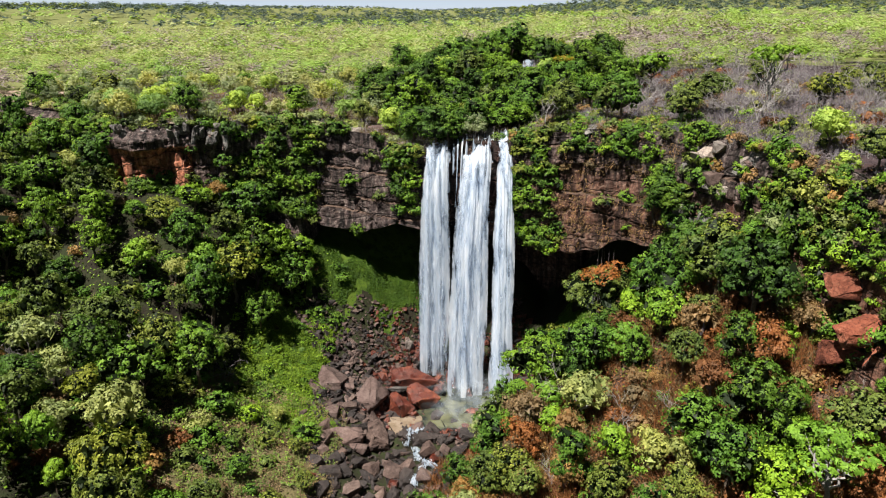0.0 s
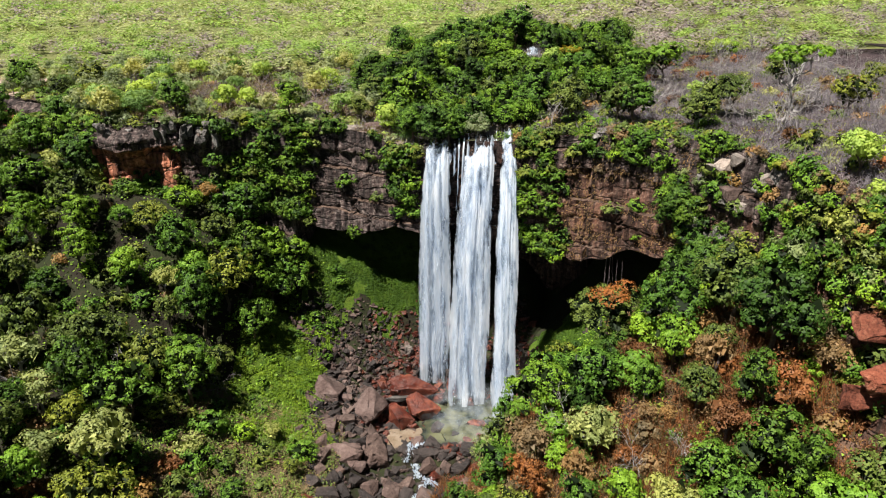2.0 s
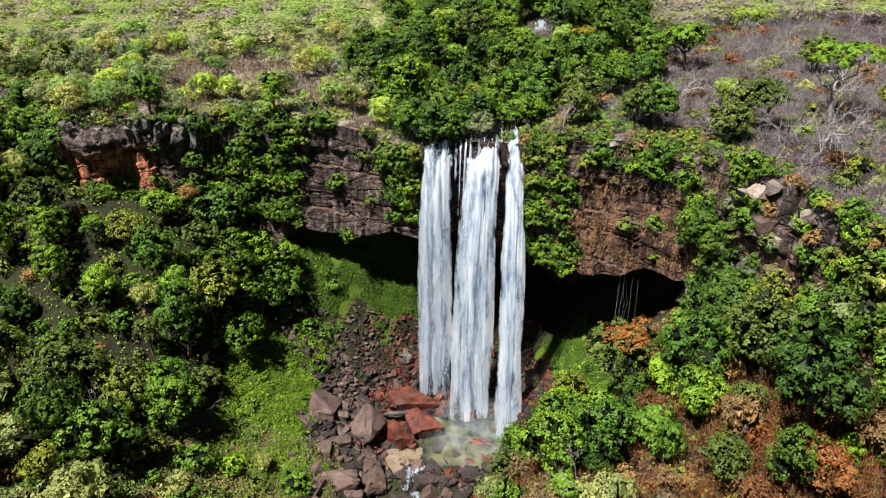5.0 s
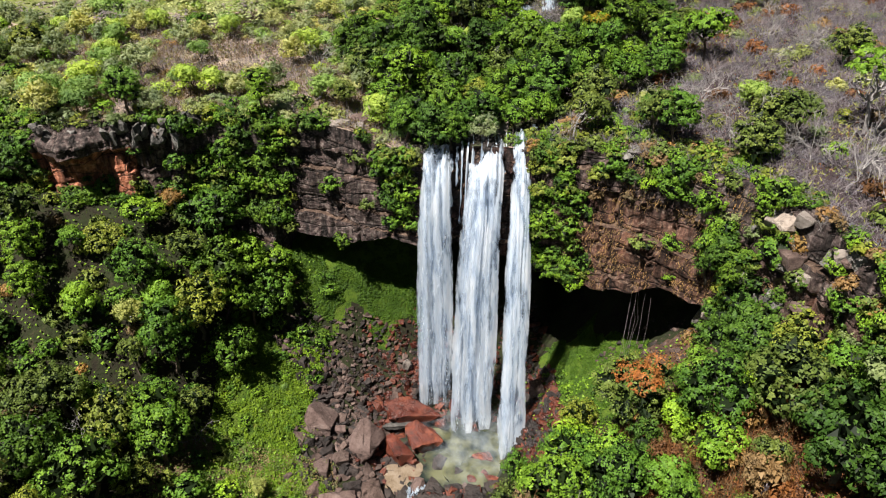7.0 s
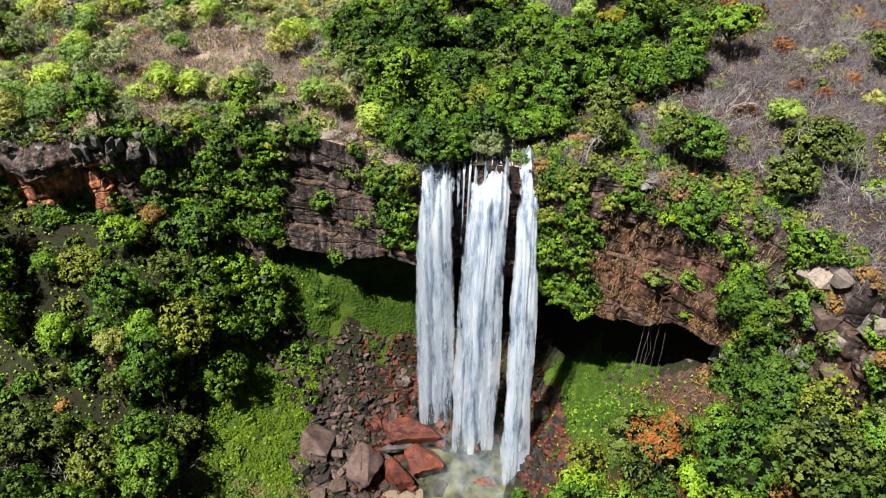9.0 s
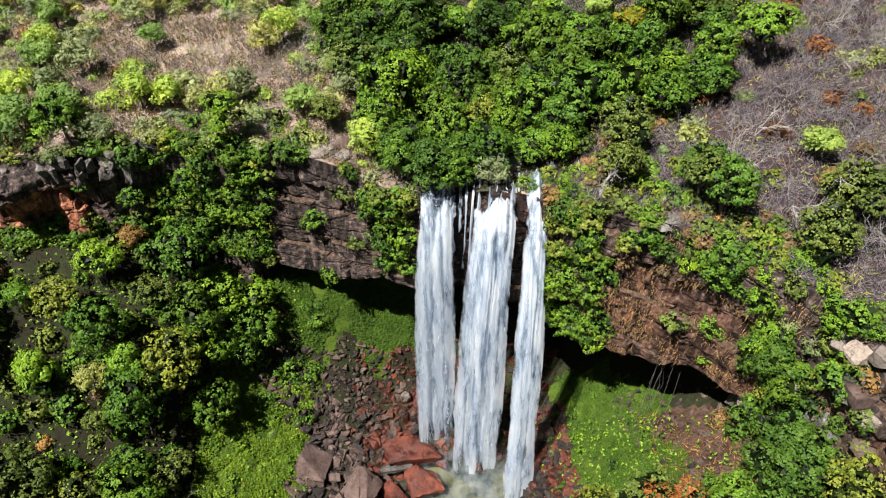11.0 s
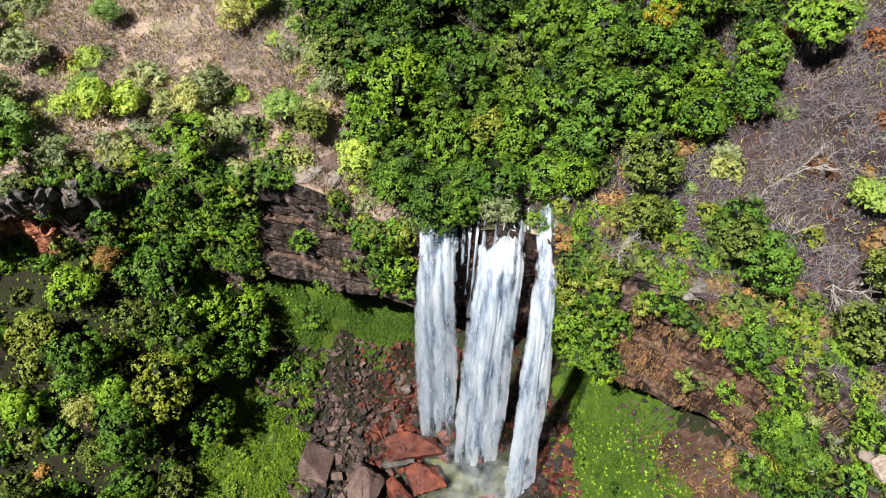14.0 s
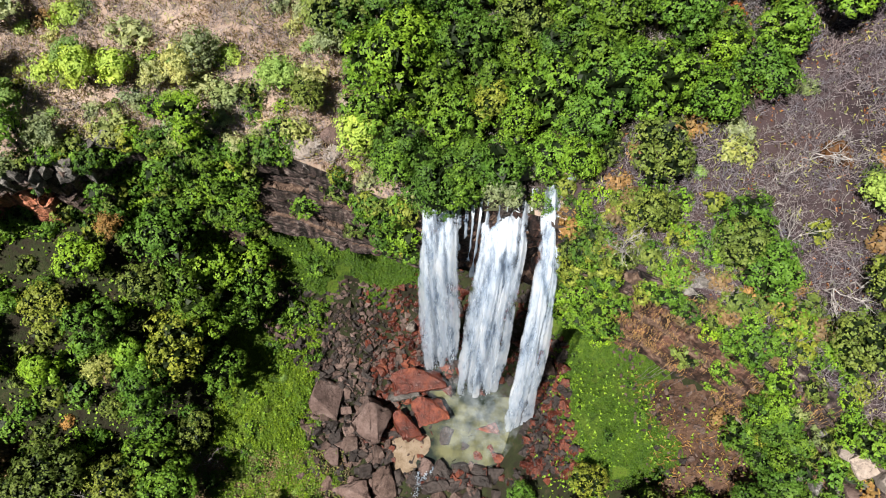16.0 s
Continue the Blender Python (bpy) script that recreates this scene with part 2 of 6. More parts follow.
# forest soil kept near-black, so its colour carries the shade between trees
SOIL_SHADED = soil_material("shaded_gorge_soil", [(0.012, 0.01, 0.006), (0.03, 0.024, 0.014), (0.03, 0.042, 0.012), (0.08, 0.058, 0.035)])
SOIL_DRY = soil_material("plateau_dry_soil", [(0.24, 0.22, 0.11), (0.48, 0.35, 0.28), (0.6, 0.46, 0.38), (0.4, 0.37, 0.18)], 0.12)
SOIL_BURNT = soil_material("plateau_burnt_soil", [(0.016, 0.01, 0.012), (0.042, 0.028, 0.032), (0.08, 0.055, 0.06), (0.06, 0.034, 0.03)], 0.12)
SOIL_BROWN = soil_material("brown_litter", [(0.03, 0.016, 0.011), (0.08, 0.042, 0.028), (0.17, 0.098, 0.066), (0.22, 0.14, 0.1)], 0.4)
SOIL_PALE = soil_material("pale_sandstone_ground", [(0.22, 0.13, 0.09), (0.45, 0.31, 0.24), (0.58, 0.45, 0.36), (0.36, 0.3, 0.2)], 0.5)
SOIL_SCRUB = soil_material("scrub_ground", [(0.1, 0.12, 0.035), (0.2, 0.21, 0.075), (0.22, 0.25, 0.08), (0.24, 0.22, 0.13)], 0.06)

SOIL_TAN = soil_material("dry_grass_ground", [(0.06, 0.05, 0.02), (0.15, 0.12, 0.055), (0.22, 0.18, 0.085), (0.12, 0.11, 0.04)], 0.5)
SOIL_MOSS = soil_material("mossy_ground", [(0.02, 0.04, 0.005), (0.06, 0.12, 0.01), (0.13, 0.21, 0.018), (0.07, 0.075, 0.02)], 0.7)


def water_material(name, dense, broken):
    """Falling white water: opaque in the middle, torn towards its edges and at the lip."""
    m, n, l, b = material(name, 0.5)
    b.inputs["Specular IOR Level"].default_value = 0.2
    geo = n.new("ShaderNodeNewGeometry")
    uv = n.new("ShaderNodeUVMap")

    def drawn_out(scale, size, detail, rough):
        mp = n.new("ShaderNodeMapping")
        mp.inputs["Scale"].default_value = scale
        l.new(geo.outputs["Position"], mp.inputs[0])
        return noise_node(n, l, mp.outputs[0], size, detail, rough)

    s1 = drawn_out((1.5, 0.6, 0.055), 1.0, 3, 0.5)
    s2 = drawn_out((1.9, 0.8, 0.33), 1.5, 6, 0.62)
    s3 = drawn_out((1.0, 0.6, 0.16), 0.8, 3, 0.5)
    f = maths(n, l, "ADD", maths(n, l, "ADD", maths(n, l, "MULTIPLY", s1, 0.3), maths(n, l, "MULTIPLY", s2, 0.28)), maths(n, l, "MULTIPLY", s3, 0.42))
    col = ramp(n, l, f, [(0.38, (0.3, 0.4, 0.57)), (0.46, (0.45, 0.54, 0.67)), (0.53, (0.6, 0.67, 0.77)), (0.62, (0.78, 0.82, 0.88))])
    l.new(col, b.inputs["Base Color"])
    sep = n.new("ShaderNodeSeparateXYZ")
    l.new(uv.outputs[0], sep.inputs[0])
    edge = maths(n, l, "MULTIPLY", maths(n, l, "MULTIPLY", sep.outputs[0], maths(n, l, "SUBTRACT", 1.0, sep.outputs[0])), 4.0)
    edge = ramp(n, l, edge, [(0.0, (0.0,)), (0.25, (0.42,)), (0.8, (1.0,))])
    thin = ramp(n, l, sep.outputs[1], [(0.0, (0.42,)), (0.05, (0.24,)), (0.2, (0.02,)), (0.85, (0.0,)), (0.95, (0.15,)), (1.0, (0.5,))])
    a = maths(n, l, "SUBTRACT", maths(n, l, "ADD", maths(n, l, "MULTIPLY", maths(n, l, "SUBTRACT", f, 0.5), broken), edge), thin)
    a = ramp(n, l, a, [(0.2, (0.0,)), (0.85, (dense,))])
    l.new(a, b.inputs["Alpha"])
    # water lets light through from behind
    tr = n.new("ShaderNodeBsdfTranslucent")
    l.new(col, tr.inputs[0])
    clear = n.new("ShaderNodeBsdfTransparent")
    veil, both = n.new("ShaderNodeMixShader"), n.new("ShaderNodeMixShader")
    l.new(a, veil.inputs[0])
    l.new(clear.outputs[0], veil.inputs[1])
    l.new(tr.outputs[0], veil.inputs[2])
    both.inputs[0].default_value = 0.35
    l.new(b.outputs[0], both.inputs[1])
    l.new(veil.outputs[0], both.inputs[2])
    l.new(both.outputs[0], n["Material Output"].inputs[0])
    return m


FALL = water_material("falling_water_sheet", 0.93, 3.2)
FALL_THIN = water_material("falling_water_veil", 0.7, 6.0)


def drops_material():
    """White broken water: each drop takes its own tone and lets light through."""
    m, n, l, b = material("broken_water", 0.4)
    geo = n.new("ShaderNodeNewGeometry")
    col = ramp(n, l, geo.outputs["Random Per Island"], [(0.0, (0.3, 0.38, 0.5)), (0.5, (0.48, 0.55, 0.63)), (1.0, (0.66, 0.7, 0.74))])
    l.new(col, b.inputs["Base Color"])
    tr = n.new("ShaderNodeBsdfTranslucent")
    l.new(col, tr.inputs[0])
    mx = n.new("ShaderNodeMixShader")
    mx.inputs[0].default_value = 0.4
    l.new(b.outputs[0], mx.inputs[1])
    l.new(tr.outputs[0], mx.inputs[2])
    l.new(mx.outputs[0], n["Material Output"].inputs[0])
    return m


DROPS = drops_material()


def plain_water(name, shallow, deep, rough=0.12):
    m, n, l, b = material(name, rough)
    b.inputs["Specular IOR Level"].default_value = 0.5
    geo = n.new("ShaderNodeNewGeometry")
    f = noise_node(n, l, geo.outputs["Position"], 0.28, 4)
    w = noise_node(n, l, geo.outputs["Position"], 3.0, 4)
    l.new(ramp(n, l, f, [(0.4, deep), (0.6, shallow)]), b.inputs["Base Color"])
    bump(n, l, b, w, 0.25, 0.1)
    return m


POOL = plain_water("pool_water", (0.11, 0.11, 0.058), (0.016, 0.022, 0.018))
FOAM = rock_material("white_water", (0.6, 0.66, 0.7), (0.8, 0.84, 0.87), (0.92, 0.94, 0.95), 0.3)
SAND = soil_material("wet_sand", [(0.2, 0.14, 0.085), (0.36, 0.27, 0.19), (0.46, 0.37, 0.28)], 0.8)


# ---- mesh helpers ----
def mesh_np(name, verts, faces, mats, idx=None, smooth=False):
    me = bpy.data.meshes.new(name)
    v = np.asarray(verts, np.float32)
    f = np.asarray(faces, np.int32)
    k = f.shape[1]
    me.vertices.add(len(v))
    me.vertices.foreach_set("co", v.ravel())
    me.loops.add(f.size)
    me.loops.foreach_set("vertex_index", f.ravel())
    me.polygons.add(len(f))
    me.polygons.foreach_set("loop_start", np.arange(0, f.size, k, dtype=np.int32))
    for m in mats if isinstance(mats, (list, tuple)) else [mats]:
        me.materials.append(m)
    if idx is not None:
        me.polygons.foreach_set("material_index", np.asarray(idx, np.int32))
    me.polygons.foreach_set("use_smooth", np.full(len(f), smooth))
    me.update()
    me.validate()
    return me


def grid_faces(rows, cols):
    i = np.arange(rows - 1)[:, None] * cols + np.arange(cols - 1)[None, :]
    i = i.ravel()
    return np.stack([i, i + 1, i + cols + 1, i + cols], 1)


def part(name, me, parent, label=""):
    ob = new(name, me)
    ob.parent = parent
    return tagged(ob, label)


def hash01(*a):
    x = np.zeros(np.broadcast(*a).shape)
    for k, v in enumerate(a):
        x = x + np.asarray(v, float) * (12.9898, 78.233, 37.719, 91.7)[k]
    x = np.sin(x) * 43758.5453
    return x - np.floor(x)


def vnoise(x, y):
    """Smooth value noise in the plane, 0 to 1."""
    xi, yi = np.floor(x), np.floor(y)
    u, v = x - xi, y - yi
    u, v = u * u * (3 - 2 * u), v * v * (3 - 2 * v)
    a = hash01(xi, yi) * (1 - u) + hash01(xi + 1, yi) * u
    b = hash01(xi, yi + 1) * (1 - u) + hash01(xi + 1, yi + 1) * u
    return a * (1 - v) + b * v


def fbm(x, y, octaves=4):
    t, s, a = 0.0, 1.0, 0.5
    for _ in range(octaves):
        t = t + a * vnoise(x * s + 17.3 * s, y * s - 5.1 * s)
        s, a = s * 2.03, a * 0.5
    return t


def sstep(a, b, x):
    t = np.clip((np.asarray(x, float) - a) / (b - a), 0, 1)
    return t * t * (3 - 2 * t)


# ---- the lie of the land ----
EDGE_X = [-400, -120, -75, -56, -49, -44, -36, -28, -20, -14, -7, -3, 3, 8, 10, 14, 18, 22, 25, 27.5, 29.5, 31, 32.5, 33.5, 37, 46, 70, 140, 400]
EDGE_Y = [160, 135, 124, 112, 101, 98, 98.5, 101, 100, 99.5, 96.5, 95, 94.6, 93.5, 90.5, 88.5, 86.5, 83, 79.5, 76.5, 72.5, 66, 58, 50, 42, 30, 10, -30, -60]
POOL_Z = 9.6


def edge_y(x):
    return np.interp(x, EDGE_X, EDGE_Y)


def gorge_z(x, y):
    x, y = np.asarray(x, float), np.asarray(y, float)
    bed = 9.5 - 0.1 * np.clip(84 - y, -5, 400)
    u = np.clip(x - (8 - 0.42 * np.clip(84 - y, -20, 60)), 0, 60)
    right = 1.3 * np.minimum(u, 10) + 0.75 * np.clip((y - 30) / 35, 0.25, 1) * np.clip(u - 10, 0, 40)
    v = np.clip(-14 - x, 0, 28)
    left = 2.5 * sstep(-6, -14, x) + 0.42 * v + 0.3 * np.clip(y - 78, 0, 60) * np.clip(v / 10, 0, 1)
    left = left + 0.5 * np.clip(-48 - x, 0, 40) + 4 * sstep(-46, -62, x) * sstep(82, 112, y)
    ey = edge_y(x)
    left = left + (8.0 - 1.5 * np.exp(-((x + 42) / 7.0) ** 2)) * sstep(-23, -31, x) * sstep(ey - 24, ey - 2, y)
    left = left + 1.25 * np.clip(y - 94.0, 0, 4) * sstep(-22, -18.5, x) * (1 - sstep(-4.5, -1.5, x))
    talus = 0.55 * np.clip(y - 87, 0, 30) * (1 - np.clip(v / 10, 0, 1))
    right = right - 3.0 * sstep(78, 86, y) * sstep(12, 17, x) * (1 - sstep(23, 27, x))
    bed = bed + 1.1 * np.exp(-((y - 74.6) / 1.9) ** 2) * np.exp(-((x - 0.5) / 9.0) ** 4)
    z = bed + right + left + talus
    rough = 1.6 * (fbm(x * 0.16, y * 0.16) - 0.47) + 0.7 * (fbm(x * 0.7, y * 0.7, 3) - 0.44)
    z = np.where(x < -20, np.minimum(z, 36.5 + 0.1 * (z - 36.5)), z)
    return z + rough * sstep(3, 14, np.hypot(x - 1, (y - 82) * 1.2))


def plateau_z(x, y):
    x, y = np.asarray(x, float), np.asarray(y, float)
    d = np.clip(y - edge_y(x), 0, None)
    base = np.interp(x, [-120, -60, -40, -20, -10, -3, 1, 3, 9, 12, 20, 32, 60, 120], [44, 44, 44.6, 44, 43, 41.3, 41.3, 43, 43, 44.5, 46, 47.5, 49, 50])
    back = np.interp(x, [-120, -40, 0, 20, 60, 120], [45, 45.5, 46, 47, 49, 51])
    z = base + (back - base) * sstep(4, 40, d)
    chan = np.abs(x - (4 + 9 * sstep(0, 60, d)))
    z = z - 1.6 * np.exp(-(chan / 5) ** 2) * sstep(2, 12, d)
    z = z + 1.4 * (fbm(x * 0.08, y * 0.08) - 0.47) * sstep(3, 20, d) + 0.5 * (fbm(x * 0.5, y * 0.5, 3) - 0.44)
    z = z + 4.2 * np.exp(-((x - 13) / 9) ** 2) * sstep(106, 120, y) * (1 - sstep(132, 165, y))
    far = sstep(300, 1500, d)
    z = z + far * (-4 + 30 * sstep(0.03, 0.32, x / np.maximum(y, 1)) + 12 * (fbm(x * 0.0016 + 3.1, y * 0.0016) - 0.47)) + sstep(180, 520, d) * 13 * sstep(-110, -330, x)
    return z


# edge samples, evenly spaced along its length
_ex = np.linspace(-400, 400, 80001)
_len = np.concatenate([[0], np.cumsum(np.hypot(np.diff(_ex), np.diff(edge_y(_ex))))])
_s0, _s1 = np.interp([-62, 40], _ex, _len)
_sa = np.concatenate([np.linspace(0, _s0, 60)[:-1], np.arange(_s0, _s1, 0.31), np.linspace(_s1, _len[-1], 60)[1:]])
EX = np.interp(_sa, _len, _ex)
EY = edge_y(EX)
_k = np.exp(-np.linspace(-2, 2, 13) ** 2)
_k /= _k.sum()
_sx, _sy = np.convolve(np.pad(EX, 6, "edge"), _k, "valid"), np.convolve(np.pad(EY, 6, "edge"), _k, "valid")
_tx, _ty = np.gradient(_sx), np.gradient(_sy)
_n = np.hypot(_tx, _ty)
NX, NY = _ty / _n, -_tx / _n          # out of the cliff, into the gorge
ZT = plateau_z(EX, EY)


def cave(x):
    return sstep(-21, -16.5, x) * (1 - sstep(24, 27, x))


def cliff_point(col, z, face_off=True):
    """Place on the cliff face at a column of the edge and a height."""
    s = _sa[col]
    lay = z / 2.9 + 0.16 * np.sin(z * 1.1 + s * 0.05) + 0.14 * np.sin(s * 0.11) + 0.08 * np.sin(s * 0.31 + 1.0)
    j = np.floor(lay)
    w = 2.4 + 5.0 * hash01(j, 3.0)
    q = s / w + 10 * hash01(j, 7.0) + 0.25 * (vnoise(s * 0.6, z * 0.9) - 0.5)
    b = np.floor(q)
    off = 0.45 * hash01(b, j) + 0.6 * hash01(j, 1.7) - 0.2 + 2.4 * (fbm(s * 0.07, z * 0.06) - 0.45)
    sub = z / 0.58 + 0.5 * vnoise(s * 0.25, j)
    j2 = np.floor(sub)
    off = off + 0.1 * hash01(j2, np.floor(s / 1.9 + 5 * hash01(j2, 2.0))) * (vnoise(s * 0.2, z * 0.4) > 0.4) + 0.05 * hash01(j2, 4.4)
    crack = np.minimum(q - b, 1 - (q - b)) * w
    off = off - 0.55 * np.exp(-(crack / 0.2) ** 2) * (hash01(b, j + 9) > 0.35) - 0.4 * np.exp(-((lay - j) / 0.06) ** 2) * (0.3 + vnoise(s * 0.35, j * 3.0))
    off = off + 0.5 * (fbm(s * 0.9, z * 1.0, 4) - 0.44)
    x = EX[col]
    west = 1 - sstep(-30, -25, x)
    off = off + west * (1.5 * (vnoise(s * 1.15, z * 0.14 + 4) - 0.5) + 0.5 * (vnoise(s * 2.6, z * 0.35) - 0.5))
    off = off + 1.5 * np.exp(-((x + 42) / 5.0) ** 2) * (0.35 + 0.65 * sstep(37, 41.6, z)) + 0.8 * np.exp(-((x + 41) / 5.0) ** 2) * sstep(41.0, 41.6, z)
    off = off - 1.8 * west * sstep(42.5, 44.6, z) * (0.3 + vnoise(s * 0.9, z * 0))
    return off


# cliff: face, underside of the overhang, back wall of the cave
cols = np.arange(len(EX))
rows_face, rows_under, rows_back = 80, 12, 20
V, ZB = [], 30.0 + 0.9 * np.sin(_sa * 0.23) + 0.8 * (vnoise(_sa * 0.5, _sa * 0) - 0.5) + 0.6 * sstep(8, 14, EX) + 1.7 * sstep(19, 23, EX) + 1.2 * np.exp(-((EX + 7) / 3.5) ** 2)
C = cave(EX)
lean = 0.10 - 0.075 * sstep(6, 10, EX) * (1 - sstep(27, 30, EX))
fade = sstep(-110, -62, EX) * (1 - sstep(44, 80, EX))
for r in range(rows_face):
    f = r / (rows_face - 1)
    z = ZT + 0.1 + (ZB - ZT) * f
    off = (cliff_point(cols, z) + lean * (ZT - z)) * np.minimum(1, f * 9) * fade
    V.append(np.stack([EX + NX * off, EY + NY * off, z], 1))
o_last, z_last = off, z
for r in range(1, rows_under + 1):
    f = r / rows_under
    o = o_last * (1 - f * C) - C * 14.0 * f
    z = z_last - (1 - C) * 0.4 * f + C * (1.6 * np.sin(f * 2.2) - 1.2 * f) + 0.5 * C * (hash01(np.floor(_sa / 1.9), np.float64(r // 3)) - 0.5)
    V.append(np.stack([EX + NX * o, EY + NY * o, z], 1))
o_in, z_in = o, z
for r in range(1, rows_back + 1):
    f = r / rows_back
    gx, gy = EX + NX * o_in, EY + NY * o_in
    zg = np.minimum(gorge_z(gx, gy) - 1.5, z_in - 1)
    z = z_in + (zg - z_in) * f
    o = o_in + (cliff_point(cols, z) * 0.8 + (1 - C) * 0.25 * (z_in - z)) * min(1, f * 4) * fade
    V.append(np.stack([EX + NX * o, EY + NY * o, z], 1))
V = np.array(V)
cliff_pts = V
cliff = new("cliff", mesh_np("cliff", V.reshape(-1, 3), grid_faces(V.shape[0], V.shape[1])[:, ::-1], CLIFF))
tagged(cliff, "weathered layered sandstone cliff with dark overhang", "cliff", kind="structure")

# plateau, from the cliff's edge to the horizon
dd = np.concatenate([np.arange(0, 12, 0.6), np.arange(12, 120, 2.2), 120 * 1.085 ** np.arange(0, 46)])
V = []
for d in dd:
    y = EY + d
    z = plateau_z(EX, y) - (0.0 if d > 0 else 0.02)
    V.append(np.stack([EX * (1 + 0.0009 * max(0, d - 150)), y, z], 1))
V = np.array(V)
for r in range(len(dd)):
    V[r, :, 2] = plateau_z(V[r, :, 0] if dd[r] < 150 else V[r, :, 0], V[r, :, 1])
gf = grid_faces(V.shape[0], V.shape[1])
mid_x = V.reshape(-1, 3)[gf].mean(1)
burnt = (mid_x[:, 0] > 6 + 6 * fbm(mid_x[:, 1] * 0.1, mid_x[:, 0] * 0.1)) & (mid_x[:, 1] < 150)
dm = mid_x[:, 1] - edge_y(mid_x[:, 0])
# ground below the stream wood takes the near-black soil as painted tree shade
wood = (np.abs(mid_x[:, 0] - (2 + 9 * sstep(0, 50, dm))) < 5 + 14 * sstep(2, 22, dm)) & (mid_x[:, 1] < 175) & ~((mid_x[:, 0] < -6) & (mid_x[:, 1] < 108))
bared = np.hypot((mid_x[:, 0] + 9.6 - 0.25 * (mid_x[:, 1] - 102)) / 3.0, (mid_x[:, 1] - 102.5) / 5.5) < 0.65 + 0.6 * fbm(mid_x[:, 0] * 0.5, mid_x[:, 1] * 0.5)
ground = new("ground", mesh_np("ground", V.reshape(-1, 3), gf, [SOIL_DRY, SOIL_BURNT, SOIL_SHADED, SOIL_SCRUB, SOIL_PALE], np.where(bared, 4, np.where(wood, 2, np.where(mid_x[:, 1] > 140, 3, burnt.astype(int)))), True))
tagged(ground, "dry scrubby plateau of pale earth reaching the horizon", "ground", kind="structure")

# bright haze low over the horizon, all round
a = np.linspace(0, 2 * np.pi, 97)
ring = np.stack([4300 * np.sin(a), 4300 * np.cos(a)], 1)
hv = np.concatenate([np.column_stack([ring, np.full(97, h)]) for h in (-60.0, 120.0, 320.0)])
hm, hn, hl, hb = material("sky_haze", 1.0)
hg = hn.new("ShaderNodeNewGeometry")
hs = hn.new("ShaderNodeSeparateXYZ")
hl.new(hg.outputs["Position"], hs.inputs[0])
he = hn.new("ShaderNodeEmission")
hl.new(ramp(hn, hl, maths(hn, hl, "DIVIDE", hs.outputs[2], 320.0), [(0.1, (0.78, 0.88, 0.98)), (1.0, (0.5, 0.68, 0.95))]), he.inputs[0])
he.inputs[1].default_value = 0.38
hl.new(he.outputs[0], hn["Material Output"].inputs[0])
tagged(new("backdrop", mesh_np("backdrop", hv, grid_faces(3, 97), hm, smooth=True)), "pale hazy sky low over the far horizon", "sky", kind="structure")

# gorge floor, below the cliff and on behind the camera
gx = np.concatenate([np.linspace(-420, -72, 30)[:-1], np.arange(-72, 50, 0.8), np.linspace(50, 420, 30)[1:]])
gy = np.concatenate([np.linspace(-500, 30, 40)[:-1], np.arange(30, 112, 0.8), np.linspace(112, 175, 20)])
X, Y = np.meshgrid(gx, gy)
Z = gorge_z(X, Y)
Z = np.where(Y > edge_y(X) + 2, np.minimum(Z, plateau_z(X, Y) - 4), Z)
gf = grid_faces(len(gy), len(gx))
P = np.stack([X, Y, Z], 2).reshape(-1, 3)
mc = P[gf].mean(1)
litter = ((mc[:, 0] > 18) & (mc[:, 1] > 72) & (mc[:, 1] < edge_y(mc[:, 0]) + 1.5)) | ((mc[:, 0] > 3) & (mc[:, 1] < 69) & (mc[:, 1] > 38)) | ((mc[:, 0] < -14) & (mc[:, 0] > -30) & (mc[:, 1] < 74) & (mc[:, 1] > 58))
_mx, _my = mc[:, 0], mc[:, 1]
tan = (_mx > -29) & (_mx < -12) & (_my > 54) & (_my < 73 + 4 * sstep(-18, -22, _mx))
mossy = ((_mx > 12.2) & (_mx < 21.8 + 1.6 * np.sin(_my * 0.6) - 0.25 * np.abs(_my - 84)) & (_my > 74) & (_my < 93)) | ((_mx > -20) & (_mx < -2.5) & (_my > 95.2 + 1.0 * np.sin(_mx))) | ((_mx > -25) & (_mx < -16 + 1.5 * np.sin(_my * 0.7)) & (_my > 73 + 4 * sstep(-18, -22, _mx)) & (_my < 93))
gorge = new("gorge_floor", mesh_np("gorge_floor", P, gf, [SOIL_SHADED, SOIL_BROWN, SOIL_MOSS, SOIL_TAN], np.where(mossy, 2, np.where(tan, 3, litter.astype(int))), True))
tagged(gorge, "leaf-littered forest floor of the gorge with tree shade in its dark colour", "ground", kind="structure")

# ---- pool and stream ----
a = np.linspace(0, 2 * np.pi, 49)[:-1]
rr = 1 + 0.14 * np.sin(3 * a + 1) + 0.1 * np.sin(5 * a)
pv = [(1.6, 80.8, POOL_Z)] + [(1.4 + 7.6 * k * math.cos(t), 80.8 + 5.2 * k * math.sin(t), POOL_Z) for t, k in zip(a, rr)]
pool = new("pool", mesh_np("pool", pv, [(0, i + 1, (i + 1) % 48 + 1) for i in range(48)], POOL))
tagged(pool, "shallow murky green plunge pool below the falls", "pool", kind="structure")

# ---- waterfall ----
waterfall = tagged(new("waterfall"), "tall white waterfall in three streams over an overhang", "waterfall")
waterfall.location = (3, 94, 43)


